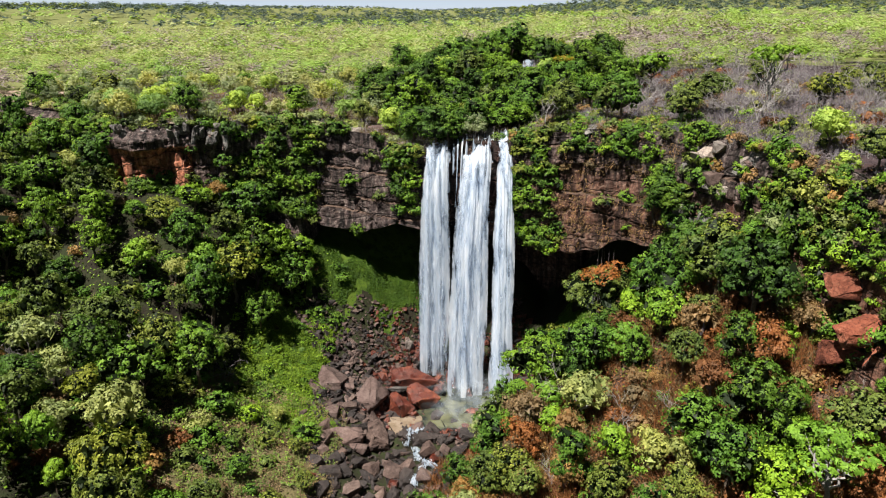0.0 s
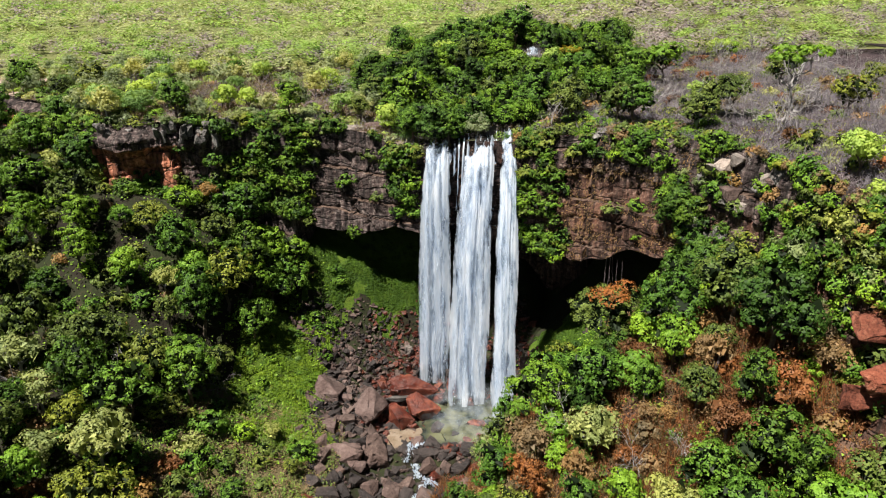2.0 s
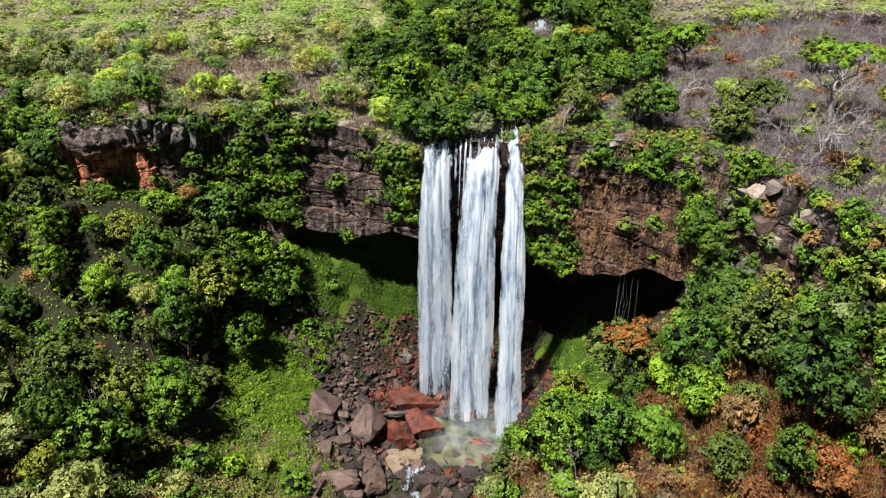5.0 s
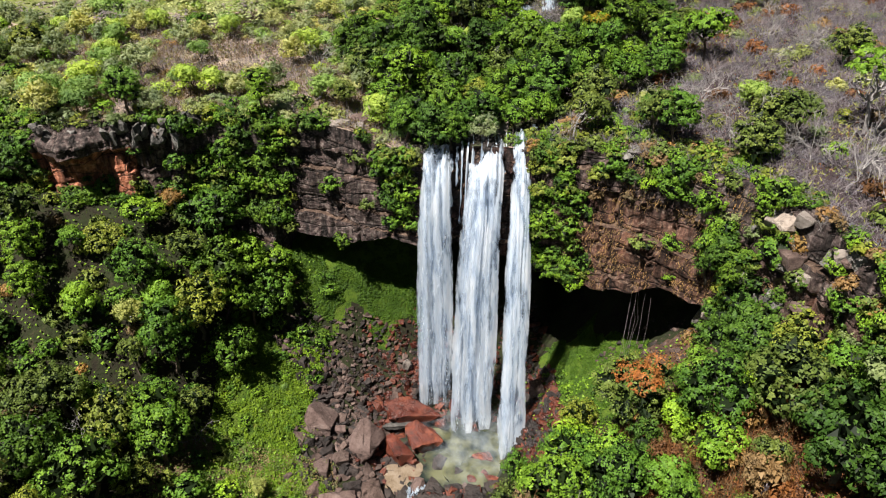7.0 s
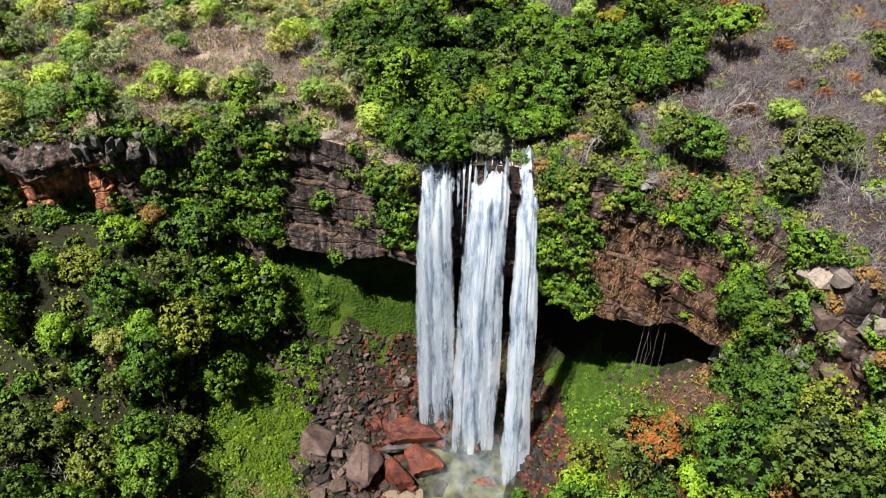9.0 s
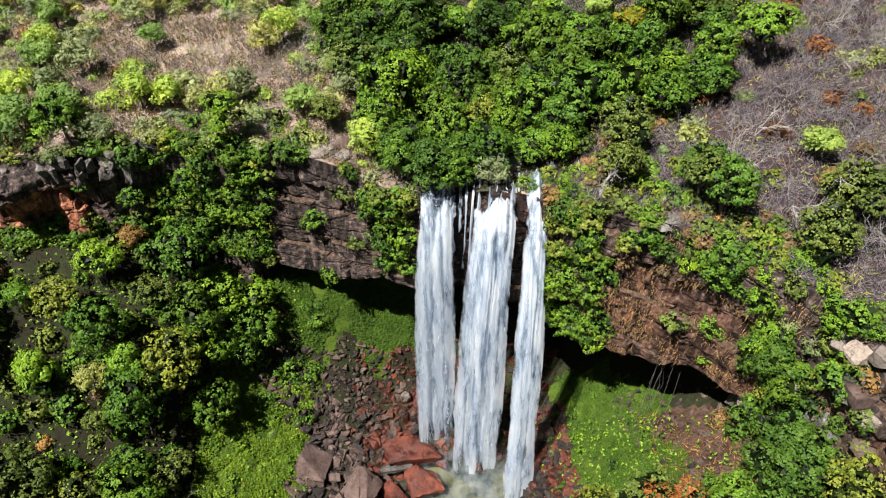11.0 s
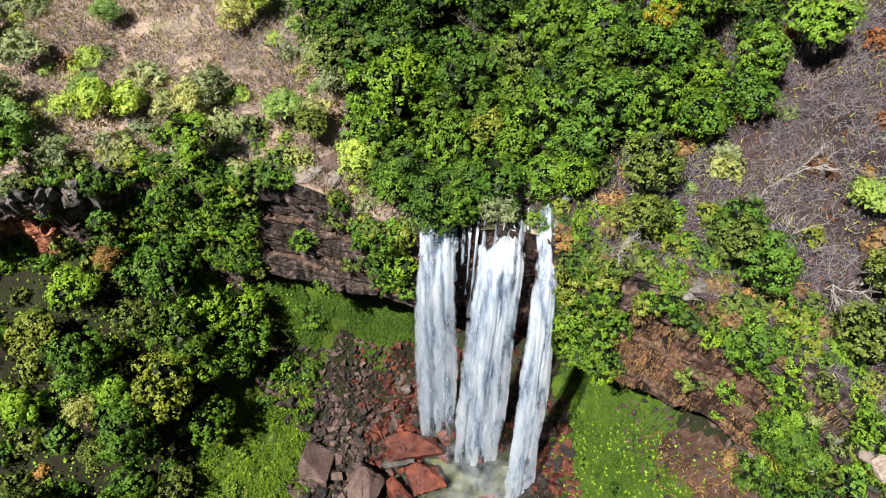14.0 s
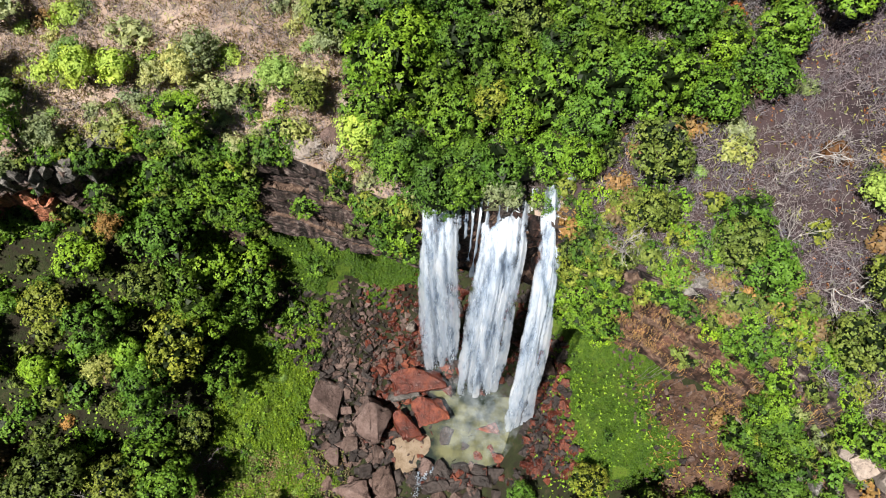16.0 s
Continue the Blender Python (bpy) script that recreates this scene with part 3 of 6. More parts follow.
def curtain(name, top, bottom, seed, wav=0.25, bow=0.5, nu=36, nv=70, shift=0.0, mat=None, rise=0.0):
    """top, bottom: x0, x1, y, z. The water leaves the lip and falls in an arc."""
    u, w = np.meshgrid(np.linspace(0, 1, nu), np.linspace(0, 1, nv))
    ww = w ** 0.55
    x = (top[0] + (top[1] - top[0]) * u) * (1 - ww) + (bottom[0] + (bottom[1] - bottom[0]) * u) * ww
    y = top[2] + (bottom[2] - top[2]) * w ** bow - shift
    z = top[3] - rise * (1 - u) * (1 - w) + (bottom[3] - top[3]) * w + 0.7 * (vnoise(u * 6 + seed, u * 0) - 0.5) * (1 - w)
    y = y - wav * np.sin(u * np.pi) - wav * 2.2 * (vnoise(u * (top[1] - top[0]) * 1.6 + seed, w * 1.5 + seed) - 0.5) * np.minimum(1, w * 4)
    crest = np.clip(1 - w / 0.05, 0, 1)
    y, z = y + 1.4 * crest, z + (bottom[3] - top[3]) * -0.05 * crest * (1 - 0.5 * crest)
    x = x + 0.35 * (vnoise(w * 6 + seed, u * 2) - 0.5)
    P = np.stack([x - 3, y - 94, z - 43], 2).reshape(-1, 3)
    me = mesh_np(name, P, grid_faces(nv, nu), mat or FALL, smooth=True)
    uvl = me.uv_layers.new(name="UVMap")
    vi = np.zeros(len(me.loops), np.int32)
    me.loops.foreach_get("vertex_index", vi)
    uv = np.stack([u.ravel(), w.ravel()], 1)[vi]
    uvl.data.foreach_set("uv", uv.astype(np.float32).ravel())
    return part(name, me, waterfall)


def drops(name, P, along, length, width, rg, parent=None, origin=(3, 94, 43)):
    """Slivers of broken water, drawn out along their fall."""
    n = len(P)
    nn = np.array([-0.25, -0.9, 0.35]) + rg.normal(0, 0.3, (n, 3)) * [1, 1, 0.5]
    nn /= np.linalg.norm(nn, axis=1)[:, None]
    d = along + rg.normal(0, 0.02, (n, 3))
    d = d - nn * (d * nn).sum(1)[:, None]
    d /= np.linalg.norm(d, axis=1)[:, None] + 1e-9
    s = np.cross(d, nn) * width * rg.uniform(0.5, 1.5, (n, 1))
    L = length * rg.uniform(0.4, 1.5, (n, 1))
    V = np.stack([P - d * L, P + s, P + d * L, P - s], 1).reshape(-1, 3) - origin
    return part(name, mesh_np(name, V, np.arange(4 * n).reshape(-1, 4), DROPS), parent or waterfall)


FALLS = [("left_stream", -2.4, 0.7, 41.5, -3.5, 0.5, 88.0, POOL_Z + 1.4, 4, 31, 1100, 0.0), ("middle_stream", 3.0, 6.5, 42.6, 0.6, 5.2, 85.0, POOL_Z, 6, 47, 1700, 2.0),
         ("right_stream", 7.6, 9.1, 43.3, 6.2, 8.6, 81.0, POOL_Z - 0.1, 3, 71, 800, 0.0)]
for name, xa, xb, zt, xc, xd, yb, zb, k, seed, n, rise in FALLS:
    rg = np.random.default_rng(seed)
    curtain(name, (xa, xb, 94.3, zt), (xc, xd, yb + 0.8, zb), seed, 0.22, rise=rise)
    curtain("back_sheet", (xa + 0.2, xb - 0.2, 94.6, zt), (xc + 0.3, xd - 0.3, yb + 1.8, zb), seed + 5, 0.2, rise=rise, mat=FALL_THIN)
    f = np.zeros(k)
    for i in range(k):
        f[i] = f0 = (i + 0.5) / k + rg.uniform(-0.1, 0.1) / k * 2
        w0, w1 = rg.uniform(0.5, 0.85) * (xb - xa) / k, rg.uniform(0.6, 1.0) * (xd - xc) / k
        x0, x1 = xa + (xb - xa) * f0, xc + (xd - xc) * (f0 + rg.uniform(-0.05, 0.05))
        curtain("strand", (x0 - w0, x0 + w0, 94.1, zt - rise * (1 - f0) + rg.uniform(-0.7, 0.3)), (x1 - w1, x1 + w1, yb + rg.uniform(-0.6, 0.5), zb), seed + i, 0.05, 0.5, 12, 60, rg.uniform(0.1, 0.7), FALL_THIN)
    # broken water along the strands, coming in pulses
    w = rg.uniform(0, 1, 3 * n) ** 0.8
    i = rg.integers(0, k, 3 * n)
    u = f[i] + rg.normal(0, 0.3, 3 * n) / k
    keep = (vnoise(u * k * 2.2 + seed, w * 9 + i * 3.7) + 0.35 * vnoise(u * k * 6, w * 22 + seed) > 0.7) & (u > 0.02) & (u < 0.98)
    w, u = w[keep][:n], u[keep][:n]
    ww = w ** 0.55
    P = np.stack([(xa + (xb - xa) * u) * (1 - ww) + (xc + (xd - xc) * u) * ww, 94.0 + (yb - 94.0) * np.sqrt(w) - rg.uniform(-0.2, 0.9, len(w)), zt - rise * (1 - u) * (1 - w) + (zb - zt) * w], 1)
    tagged(drops("broken_water", P, np.array([0, -0.05, -1.0]), 0.22, 0.016, rg), kind="stuff")
# thin trickles over the lip
for i, (x, zt, zb, w) in enumerate([(1.5, 42.0, 38.5, 0.14), (2.1, 42.6, 34.0, 0.1), (2.7, 43.0, 30.0, 0.14), (3.3, 43.1, 27.0, 0.2), (4.2, 43.3, 38.0, 0.22), (4.9, 43.4, 39.0, 0.25), (5.6, 43.4, 39.5, 0.3), (9.4, 43.3, 37.0, 0.14), (0.9, 41.6, 36.0, 0.12), (7.0, 43.5, 30.0, 0.25), (6.1, 43.3, 33.0, 0.2)]):
    curtain("trickle", (x - w, x + w, 94.4, zt), (x - 1.6 * w - 0.045 * (zt - zb), x + 1.6 * w - 0.045 * (zt - zb), 94.4 - 0.28 * math.sqrt(zt - zb) * 1.6, zb), 90 + i, 0.05, 0.5, 6, 24)


# ---- plants ----
RNG = np.random.default_rng(7)


def tube(path, radii, sides=5):
    """Vertices and quads of a tapered tube along a path."""
    path = np.asarray(path, float)
    d = np.gradient(path, axis=0)
    d /= np.linalg.norm(d, axis=1)[:, None] + 1e-9
    ref = np.where(np.abs(d[:, 2:3]) > 0.9, [[1.0, 0, 0]], [[0, 0, 1.0]])
    a = np.cross(d, ref)
    a /= np.linalg.norm(a, axis=1)[:, None] + 1e-9
    b = np.cross(d, a)
    t = np.linspace(0, 2 * np.pi, sides, endpoint=False)
    ring = a[:, None, :] * np.cos(t)[None, :, None] + b[:, None, :] * np.sin(t)[None, :, None]
    v = (path[:, None, :] + ring * np.asarray(radii)[:, None, None]).reshape(-1, 3)
    f = []
    for i in range(len(path) - 1):
        for j in range(sides):
            f.append((i * sides + j, i * sides + (j + 1) % sides, (i + 1) * sides + (j + 1) % sides, (i + 1) * sides + j))
    return v, np.array(f)


def join(pieces):
    vs, fs, n = [], [], 0
    for v, f in pieces:
        vs.append(v)
        fs.append(f + n)
        n += len(v)
    return np.concatenate(vs), np.concatenate(fs)


def bent(a, b, rng, n=5, wob=0.12):
    a, b = np.asarray(a, float), np.asarray(b, float)
    t = np.linspace(0, 1, n)[:, None]
    p = a + (b - a) * t
    w = rng.normal(0, wob * np.linalg.norm(b - a), (n, 3)) * np.sin(t * np.pi)
    return p + w


def leaf_tris(centres, normals, size, rng, loose=0.38):
    """One triangle a leaf, facing roughly along its normal."""
    n = len(centres)
    nn = normals + rng.normal(0, loose, (n, 3))
    nn /= np.linalg.norm(nn, axis=1)[:, None] + 1e-9
    r = rng.normal(0, 1, (n, 3))
    a = np.cross(nn, r)
    a /= np.linalg.norm(a, axis=1)[:, None] + 1e-9
    b = np.cross(nn, a)
    s = size * rng.uniform(0.65, 1.35, (n, 1))
    v = np.stack([centres + a * s, centres - 0.5 * a * s + 0.62 * b * s, centres - 0.5 * a * s - 0.62 * b * s], 1)
    return v.reshape(-1, 3), np.arange(3 * n).reshape(-1, 3)


def crown_leaves(lobes, count, size, rng, per=15, spread=0.3, down=-0.45):
    """Leaf tufts over the outside of a set of lobes (centre, radius, flattening): each tuft is a small dome of leaves."""
    area = np.array([r * r * (0.4 + 0.6 * fl) for _, r, fl in lobes])
    out_c, out_n = [], []
    for i, (c, r, fl) in enumerate(lobes):
        k = max(4, int(count / per * area[i] / area.sum() * 1.7))
        d = rng.normal(0, 1, (k, 3))
        d /= np.linalg.norm(d, axis=1)[:, None]
        d = d[d[:, 2] > down]
        p = np.asarray(c) + d * r * rng.uniform(0.8, 1.12, (len(d), 1)) * [1, 1, fl]
        keep = np.ones(len(p), bool)
        for j, (c2, r2, fl2) in enumerate(lobes):
            if j != i:
                keep &= np.linalg.norm((p - c2) / [1, 1, fl2], axis=1) > 0.8 * r2
        out_c.append(p[keep])
        out_n.append(d[keep])
    c, d = np.concatenate(out_c), np.concatenate(out_n)
    tuft = rng.uniform(0.6, 1.4, (len(c), 1))
    c, d, tuft = np.repeat(c, per, 0), np.repeat(d, per, 0), np.repeat(tuft, per, 0)
    o = rng.normal(0, 1, c.shape)
    o /= np.linalg.norm(o, axis=1)[:, None]
    o = o + 0.7 * d + [0, 0, 0.25]
    o /= np.linalg.norm(o, axis=1)[:, None]
    c = c + o * spread * tuft * rng.uniform(0.75, 1.25, (len(c), 1)) * [1.25, 1.25, 0.8]
    return leaf_tris(c, o * 0.8 + d * 0.45 + [0, 0, 0.15], size, rng, 0.2)


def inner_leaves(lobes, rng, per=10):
    """The leaves and twigs inside a crown; green kinds paint their shade near-black."""
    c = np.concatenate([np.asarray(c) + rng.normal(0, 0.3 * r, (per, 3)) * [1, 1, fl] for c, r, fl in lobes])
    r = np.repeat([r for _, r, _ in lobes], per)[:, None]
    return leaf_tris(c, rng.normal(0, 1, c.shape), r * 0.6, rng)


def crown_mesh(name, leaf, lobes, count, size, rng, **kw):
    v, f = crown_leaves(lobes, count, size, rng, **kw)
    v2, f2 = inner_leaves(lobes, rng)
    return mesh_np(name, np.concatenate([v, v2]), np.concatenate([f, f2 + len(v)]), [LEAF[leaf], LEAF["inner_shade" if leaf in ("dark", "green", "olive", "lime") else leaf]], np.repeat([0, 1], [len(f), len(f2)]))


def broad_tree(name, label, leaf, R, H, seed, count=3400, n_lobes=16, flat=0.85, size=0.15, bark=None, tip=None):
    """A tree under an Empty: trunk with limbs, crown of leaf sprays, and for some a flowering top."""
    rng = np.random.default_rng(seed)
    root = tagged(new(name), label, "tree")
    cz = H - R * flat * 0.95
    lobes = [((0, 0, cz + 0.25 * R * flat), 0.5 * R, flat)]
    for i in range(n_lobes):
        az = 2.4 * i + rng.uniform(-0.5, 0.5)
        el = rng.uniform(-0.75, 1.15)
        q = rng.uniform(0.5, 0.72) * R
        lobes.append(((q * math.cos(az) * math.cos(el), q * math.sin(az) * math.cos(el), cz + q * math.sin(el) * flat), rng.uniform(0.22, 0.42) * R, flat))
    fork = max(0.3 * H, cz - 0.55 * R)
    lean_xy = rng.normal(0, 0.05 * H, 2)
    pieces = [tube(bent((0, 0, -0.8), (*lean_xy, fork), rng, 5, 0.03), np.linspace(0.036 * H, 0.022 * H, 5), 5)]
    for c, r, fl in lobes[1:7]:
        pieces.append(tube(bent((*lean_xy, fork * rng.uniform(0.8, 1)), np.array(c), rng, 4, 0.09), np.linspace(0.018 * H, 0.005 * H, 4), 3))
    v, f = join(pieces)
    part("trunk", mesh_np(name + "_trunk", v, f, bark or BARK), root)
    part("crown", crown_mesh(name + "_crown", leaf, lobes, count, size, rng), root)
    if tip:
        top = [(np.array(c) + [0, 0, 0.15 * R], r * 0.9, fl) for c, r, fl in lobes if c[2] > cz + 0.2 * R]
        v, f = crown_leaves(top, count * 0.45, size * 0.95, rng, down=0.15)
        part("blossom", mesh_np(name + "_blossom", v, f, LEAF[tip]), root, "rust-orange blossom")
    return root


def flat_tree(name, label, leaf, R, H, seed, count=1100):
    """An umbrella-shaped tree with pale forking limbs and thin flat leaf plates."""
    rng = np.random.default_rng(seed)
    root = tagged(new(name), label, "tree")
    lobes, pieces = [], []
    pieces.append(tube(bent((0, 0, -0.8), (0.1 * R, 0, 0.45 * H), rng, 5, 0.06), np.linspace(0.032 * H, 0.022 * H, 5), 5))
    for i in range(8):
        az, q = i * 0.785 + rng.uniform(-0.3, 0.3), rng.uniform(0.3, 0.85) * R
        c = (q * math.cos(az), q * math.sin(az), H * rng.uniform(0.82, 0.97) - 0.1 * q)
        lobes.append((c, rng.uniform(0.32, 0.48) * R, 0.3))
        pieces.append(tube(bent((0.1 * R, 0, 0.45 * H * rng.uniform(0.85, 1)), c, rng, 6, 0.1), np.linspace(0.018 * H, 0.005 * H, 6), 4))
    v, f = join(pieces)
    part("trunk", mesh_np(name + "_trunk", v, f, BARK_PALE), root)
    v, f = crown_leaves(lobes, count * 2, 0.18, rng, spread=0.25, down=-0.1)
    part("crown", mesh_np(name + "_crown", v, f, LEAF[leaf]), root)
    return root


def bare_mesh(name, H, seed, bark, spread=0.55, levels=4, kids=2, r0=0.02, stems=1, sides=3):
    rng = np.random.default_rng(seed)
    pieces = []

    def grow(a, d, length, r, lev):
        b = a + d * length
        p = bent(a, b, rng, 4 if lev == 0 else 3 if lev < 3 else 2, 0.09)
        pieces.append(tube(p, np.linspace(r, r * 0.6, len(p)), 4 if lev == 0 else sides))
        if lev + 1 < levels:
            for k in range(kids + (lev == 0)):
                nd = d + rng.normal(0, spread, 3) + [0, 0, 0.12]
                nd /= np.linalg.norm(nd)
                grow(p[-1] if k else p[-2], nd, length * rng.uniform(0.55, 0.85), r * 0.66, lev + 1)

    for s in range(stems):
        d = np.array([0, 0, 1.0]) + rng.normal(0, 0.12 if stems == 1 else 0.5, 3) * [1, 1, 0.2]
        grow(np.array([0, 0, -0.4]) + rng.normal(0, 0.15 * (stems > 1), 3) * [1, 1, 0], d / np.linalg.norm(d), H * 0.36, r0 * H, 0)
    v, f = join(pieces)
    return mesh_np(name, v, f, bark)


def bare_tree(name, label, H, seed, bark, **kw):
    root = new(name, bare_mesh(name, H, seed, bark, **kw))
    return tagged(root, label, "tree")


def shrub(name, label, leaf, R, seed, count=520, flat=0.8, size=0.15):
    rng = np.random.default_rng(seed)
    lobes = [((0, 0, 0.5 * R), 0.55 * R, flat)]
    for i in range(6):
        az, q = i * 1.05 + rng.uniform(-0.4, 0.4), rng.uniform(0.3, 0.62) * R
        lobes.append(((q * math.cos(az), q * math.sin(az), rng.uniform(0.25, 0.75) * R * flat), rng.uniform(0.25, 0.5) * R, flat))
    return tagged(new(name, crown_mesh(name, leaf, lobes, count, size, rng, per=10, spread=0.2, down=-0.6)), label, "shrub")


GREEN_L, DARK_L, OLIVE_L = "leafy green broadleaf tree on the gorge slope", "dense dark green forest tree with rounded crown", "dull olive green tree with loose crown"
PALE_L, LIME_L, DRY_L = "pale grey-green tree with thin crown", "bright yellow-green tree in fresh leaf", "withered tan-leaved tree on the slope"
RUST_L, BARE_L, TWIG_L = "tree with rust-red dry leaves", "leafless pale grey tree with spreading branches", "leafless grey-brown twiggy shrub on dry earth"
SG, SD, SO = "leafy green shrub clinging to rocky ground", "dark green shrub hanging on the cliff", "dull olive shrub on stony ground"
SL, SY, SP = "bright yellow-green shrub on the clifftop", "dry tan shrub with withered leaves", "pale grey-green shrub on dry ground"
KINDS = {
    "lipgreen": [broad_tree("clifftop_tree", "dense bright green tree above the falls", "green", 3.0, 6.2, 15, 5200, n_lobes=19, size=0.125), broad_tree("clifftop_tree", "dense bright green tree above the falls", "green", 2.5, 5.6, 16, 4200, n_lobes=16, size=0.12)],
    "liplime": [broad_tree("fresh_green_tree", "yellow-green leafy tree above the falls", "lime", 2.4, 5.4, 17, 3800, n_lobes=16, size=0.12)],
    "green": [broad_tree("broadleaf_tree", GREEN_L, "green", 3.3, 7.0, 11), broad_tree("broadleaf_tree", GREEN_L, "green", 2.7, 6.6, 12, 3000, n_lobes=10, flat=1.0),
              broad_tree("broadleaf_tree", GREEN_L, "green", 3.8, 6.4, 13, 4200, n_lobes=19, flat=0.65), broad_tree("broadleaf_tree", GREEN_L, "green", 2.4, 7.2, 14, 3000, n_lobes=14, flat=1.25)],
    "dark": [broad_tree("forest_tree", DARK_L, "dark", 3.5, 7.6, 21, 4000), broad_tree("forest_tree", DARK_L, "dark", 2.8, 6.8, 22, 3200, n_lobes=14, flat=1.0)],
    "olive": [broad_tree("olive_tree", OLIVE_L, "olive", 2.9, 6.4, 31, 2800), broad_tree("olive_tree", OLIVE_L, "olive", 2.4, 6.0, 32, 2200, n_lobes=12)],
    "pale": [broad_tree("pale_tree", PALE_L, "pale", 2.4, 5.5, 41, 2000, size=0.14, bark=BARK_PALE), broad_tree("pale_tree", PALE_L, "pale", 2.0, 4.8, 42, 1600, n_lobes=9, size=0.14, bark=BARK_PALE)],
    "lime": [broad_tree("lime_tree", LIME_L, "lime", 2.4, 5.4, 51, 2700, size=0.15), broad_tree("lime_tree", LIME_L, "lime", 1.9, 4.6, 52, 2000, n_lobes=9, size=0.15)],
    "dry": [broad_tree("withered_tree", DRY_L, "dry", 2.2, 5.2, 61, 1700, size=0.11, bark=BARK_GREY), broad_tree("withered_tree", DRY_L, "dry", 1.8, 4.4, 62, 1400, n_lobes=12, size=0.11, bark=BARK_GREY)],
    "rust": [broad_tree("rust_tree", RUST_L, "rust", 2.2, 5.2, 71, 1700, size=0.11, bark=BARK_GREY), broad_tree("rust_tree", RUST_L, "rust", 1.7, 4.4, 72, 1400, n_lobes=12, size=0.11, bark=BARK_GREY)],
    "gold": [broad_tree("gold_tree", "green tree topped with golden yellow leaves", "lime", 2.2, 7.0, 81, 1800, tip="gold")],
    "flat": [flat_tree("umbrella_tree", "flat-topped bright green tree with pale limbs", "lime", 3.2, 7.0, 91), flat_tree("umbrella_tree", "flat-topped bright green tree with pale limbs", "green", 2.6, 6.5, 92)],
    "bare": [bare_tree("bare_tree", BARE_L, 6.0, 101, BARK_PALE, levels=5, kids=3, r0=0.011), bare_tree("bare_tree", BARE_L, 5.0, 102, BARK_PALE, levels=5, kids=3, r0=0.011, spread=0.7), bare_tree("bare_tree", BARE_L, 4.5, 103, BARK_GREY, levels=5, kids=3, r0=0.01, spread=0.65)],
    "twigs": [bare_tree("bare_shrub", TWIG_L, 3.4, 111, BARK_GREY, levels=5, stems=2, spread=0.55, r0=0.009), bare_tree("bare_shrub", TWIG_L, 2.8, 112, BARK_GREY, levels=5, stems=2, spread=0.7, r0=0.009),
              bare_tree("bare_shrub", TWIG_L, 3.0, 113, BARK_PALE, levels=5, stems=2, spread=0.6, r0=0.009)],
    "sgreen": [shrub("green_shrub", SG, "green", 1.5, 121, 700, size=0.125), shrub("leafy_bush", SG, "green", 1.2, 122, 560, size=0.12)],
    "sdark": [shrub("dark_shrub", SD, "dark", 1.5, 131, 640, size=0.13), shrub("dark_bush", SD, "dark", 1.2, 132, 540, size=0.125)],
    "solive": [shrub("olive_shrub", SO, "olive", 1.3, 141), shrub("dull_olive_bush", SO, "olive", 1.0, 142, 340)],
    "slime": [shrub("lime_shrub", SL, "lime", 1.4, 151, 820, size=0.11), shrub("lime_shrub", SL, "lime", 1.0, 152, 520, size=0.11)],
    "sdry": [shrub("dry_shrub", SY, "dry", 1.2, 161, 380), shrub("dry_shrub", SY, "dry", 0.9, 162, 300)],
    "srust": [shrub("rust_shrub", "rust-red withered shrub on the slope", "rust", 1.3, 171, 360)],
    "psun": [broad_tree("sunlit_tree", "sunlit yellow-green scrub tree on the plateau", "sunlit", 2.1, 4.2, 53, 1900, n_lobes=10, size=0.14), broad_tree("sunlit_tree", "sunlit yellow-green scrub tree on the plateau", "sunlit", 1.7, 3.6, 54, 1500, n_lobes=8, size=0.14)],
    "phaze": [broad_tree("silvery_tree", "thin scrub tree in haze-paled green on the plateau", "hazy", 2.0, 4.2, 43, 1500, n_lobes=10, size=0.125, bark=BARK_PALE)],
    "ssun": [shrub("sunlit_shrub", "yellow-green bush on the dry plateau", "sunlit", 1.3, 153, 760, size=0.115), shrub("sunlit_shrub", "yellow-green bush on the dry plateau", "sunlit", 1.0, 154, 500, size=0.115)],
    "shaze": [shrub("silvery_shrub", "haze-paled green bush on the dry plateau", "hazy", 1.3, 155, 700, size=0.1), shrub("silvery_shrub", "haze-paled green bush on the dry plateau", "hazy", 1.0, 156, 520, size=0.1)],
    "sscrub": [shrub("olive_bush", "dull olive scrub bush on the plateau", "olive", 1.3, 143), shrub("olive_bush", "dull olive scrub bush on the plateau", "olive", 1.0, 144, 340)],
    "spale": [shrub("pale_shrub", SP, "pale", 1.3, 181, 640, size=0.105)],
}
GROUP = {"bare": "leafless trees", "twigs": "leafless shrubs"}
_used = {}


def plant(kind, x, y, z, scale=1.0, pick=None, turn=None, stretch=1.0, tilt=(0.0, 0.0)):
    """Stand a plant of that kind at a place: the first one is the model itself, the rest are copies."""
    models = KINDS[kind]
    i = RNG.integers(len(models)) if pick is None else pick
    ob = models[i]
    m = pose(x, y, z, tilt[0], tilt[1], RNG.uniform(0, 360) if turn is None else turn) @ Matrix.Diagonal((scale, scale, scale * stretch, 1))
    if (kind, i) not in _used:
        ob.matrix_basis = m
        _used[kind, i] = 1
        tagged(ob, group=GROUP.get(kind, "shrubs" if kind[0] == "s" else "trees"))
        return ob
    _used[kind, i] += 1
    rest = ob.matrix_basis.copy()
    ob.matrix_basis = Matrix()
    made = copy_thing(ob, m)
    ob.matrix_basis = rest
    return made


BRUSH = []          # leafless shrubs too far off to tell apart: model, place, scale, turn


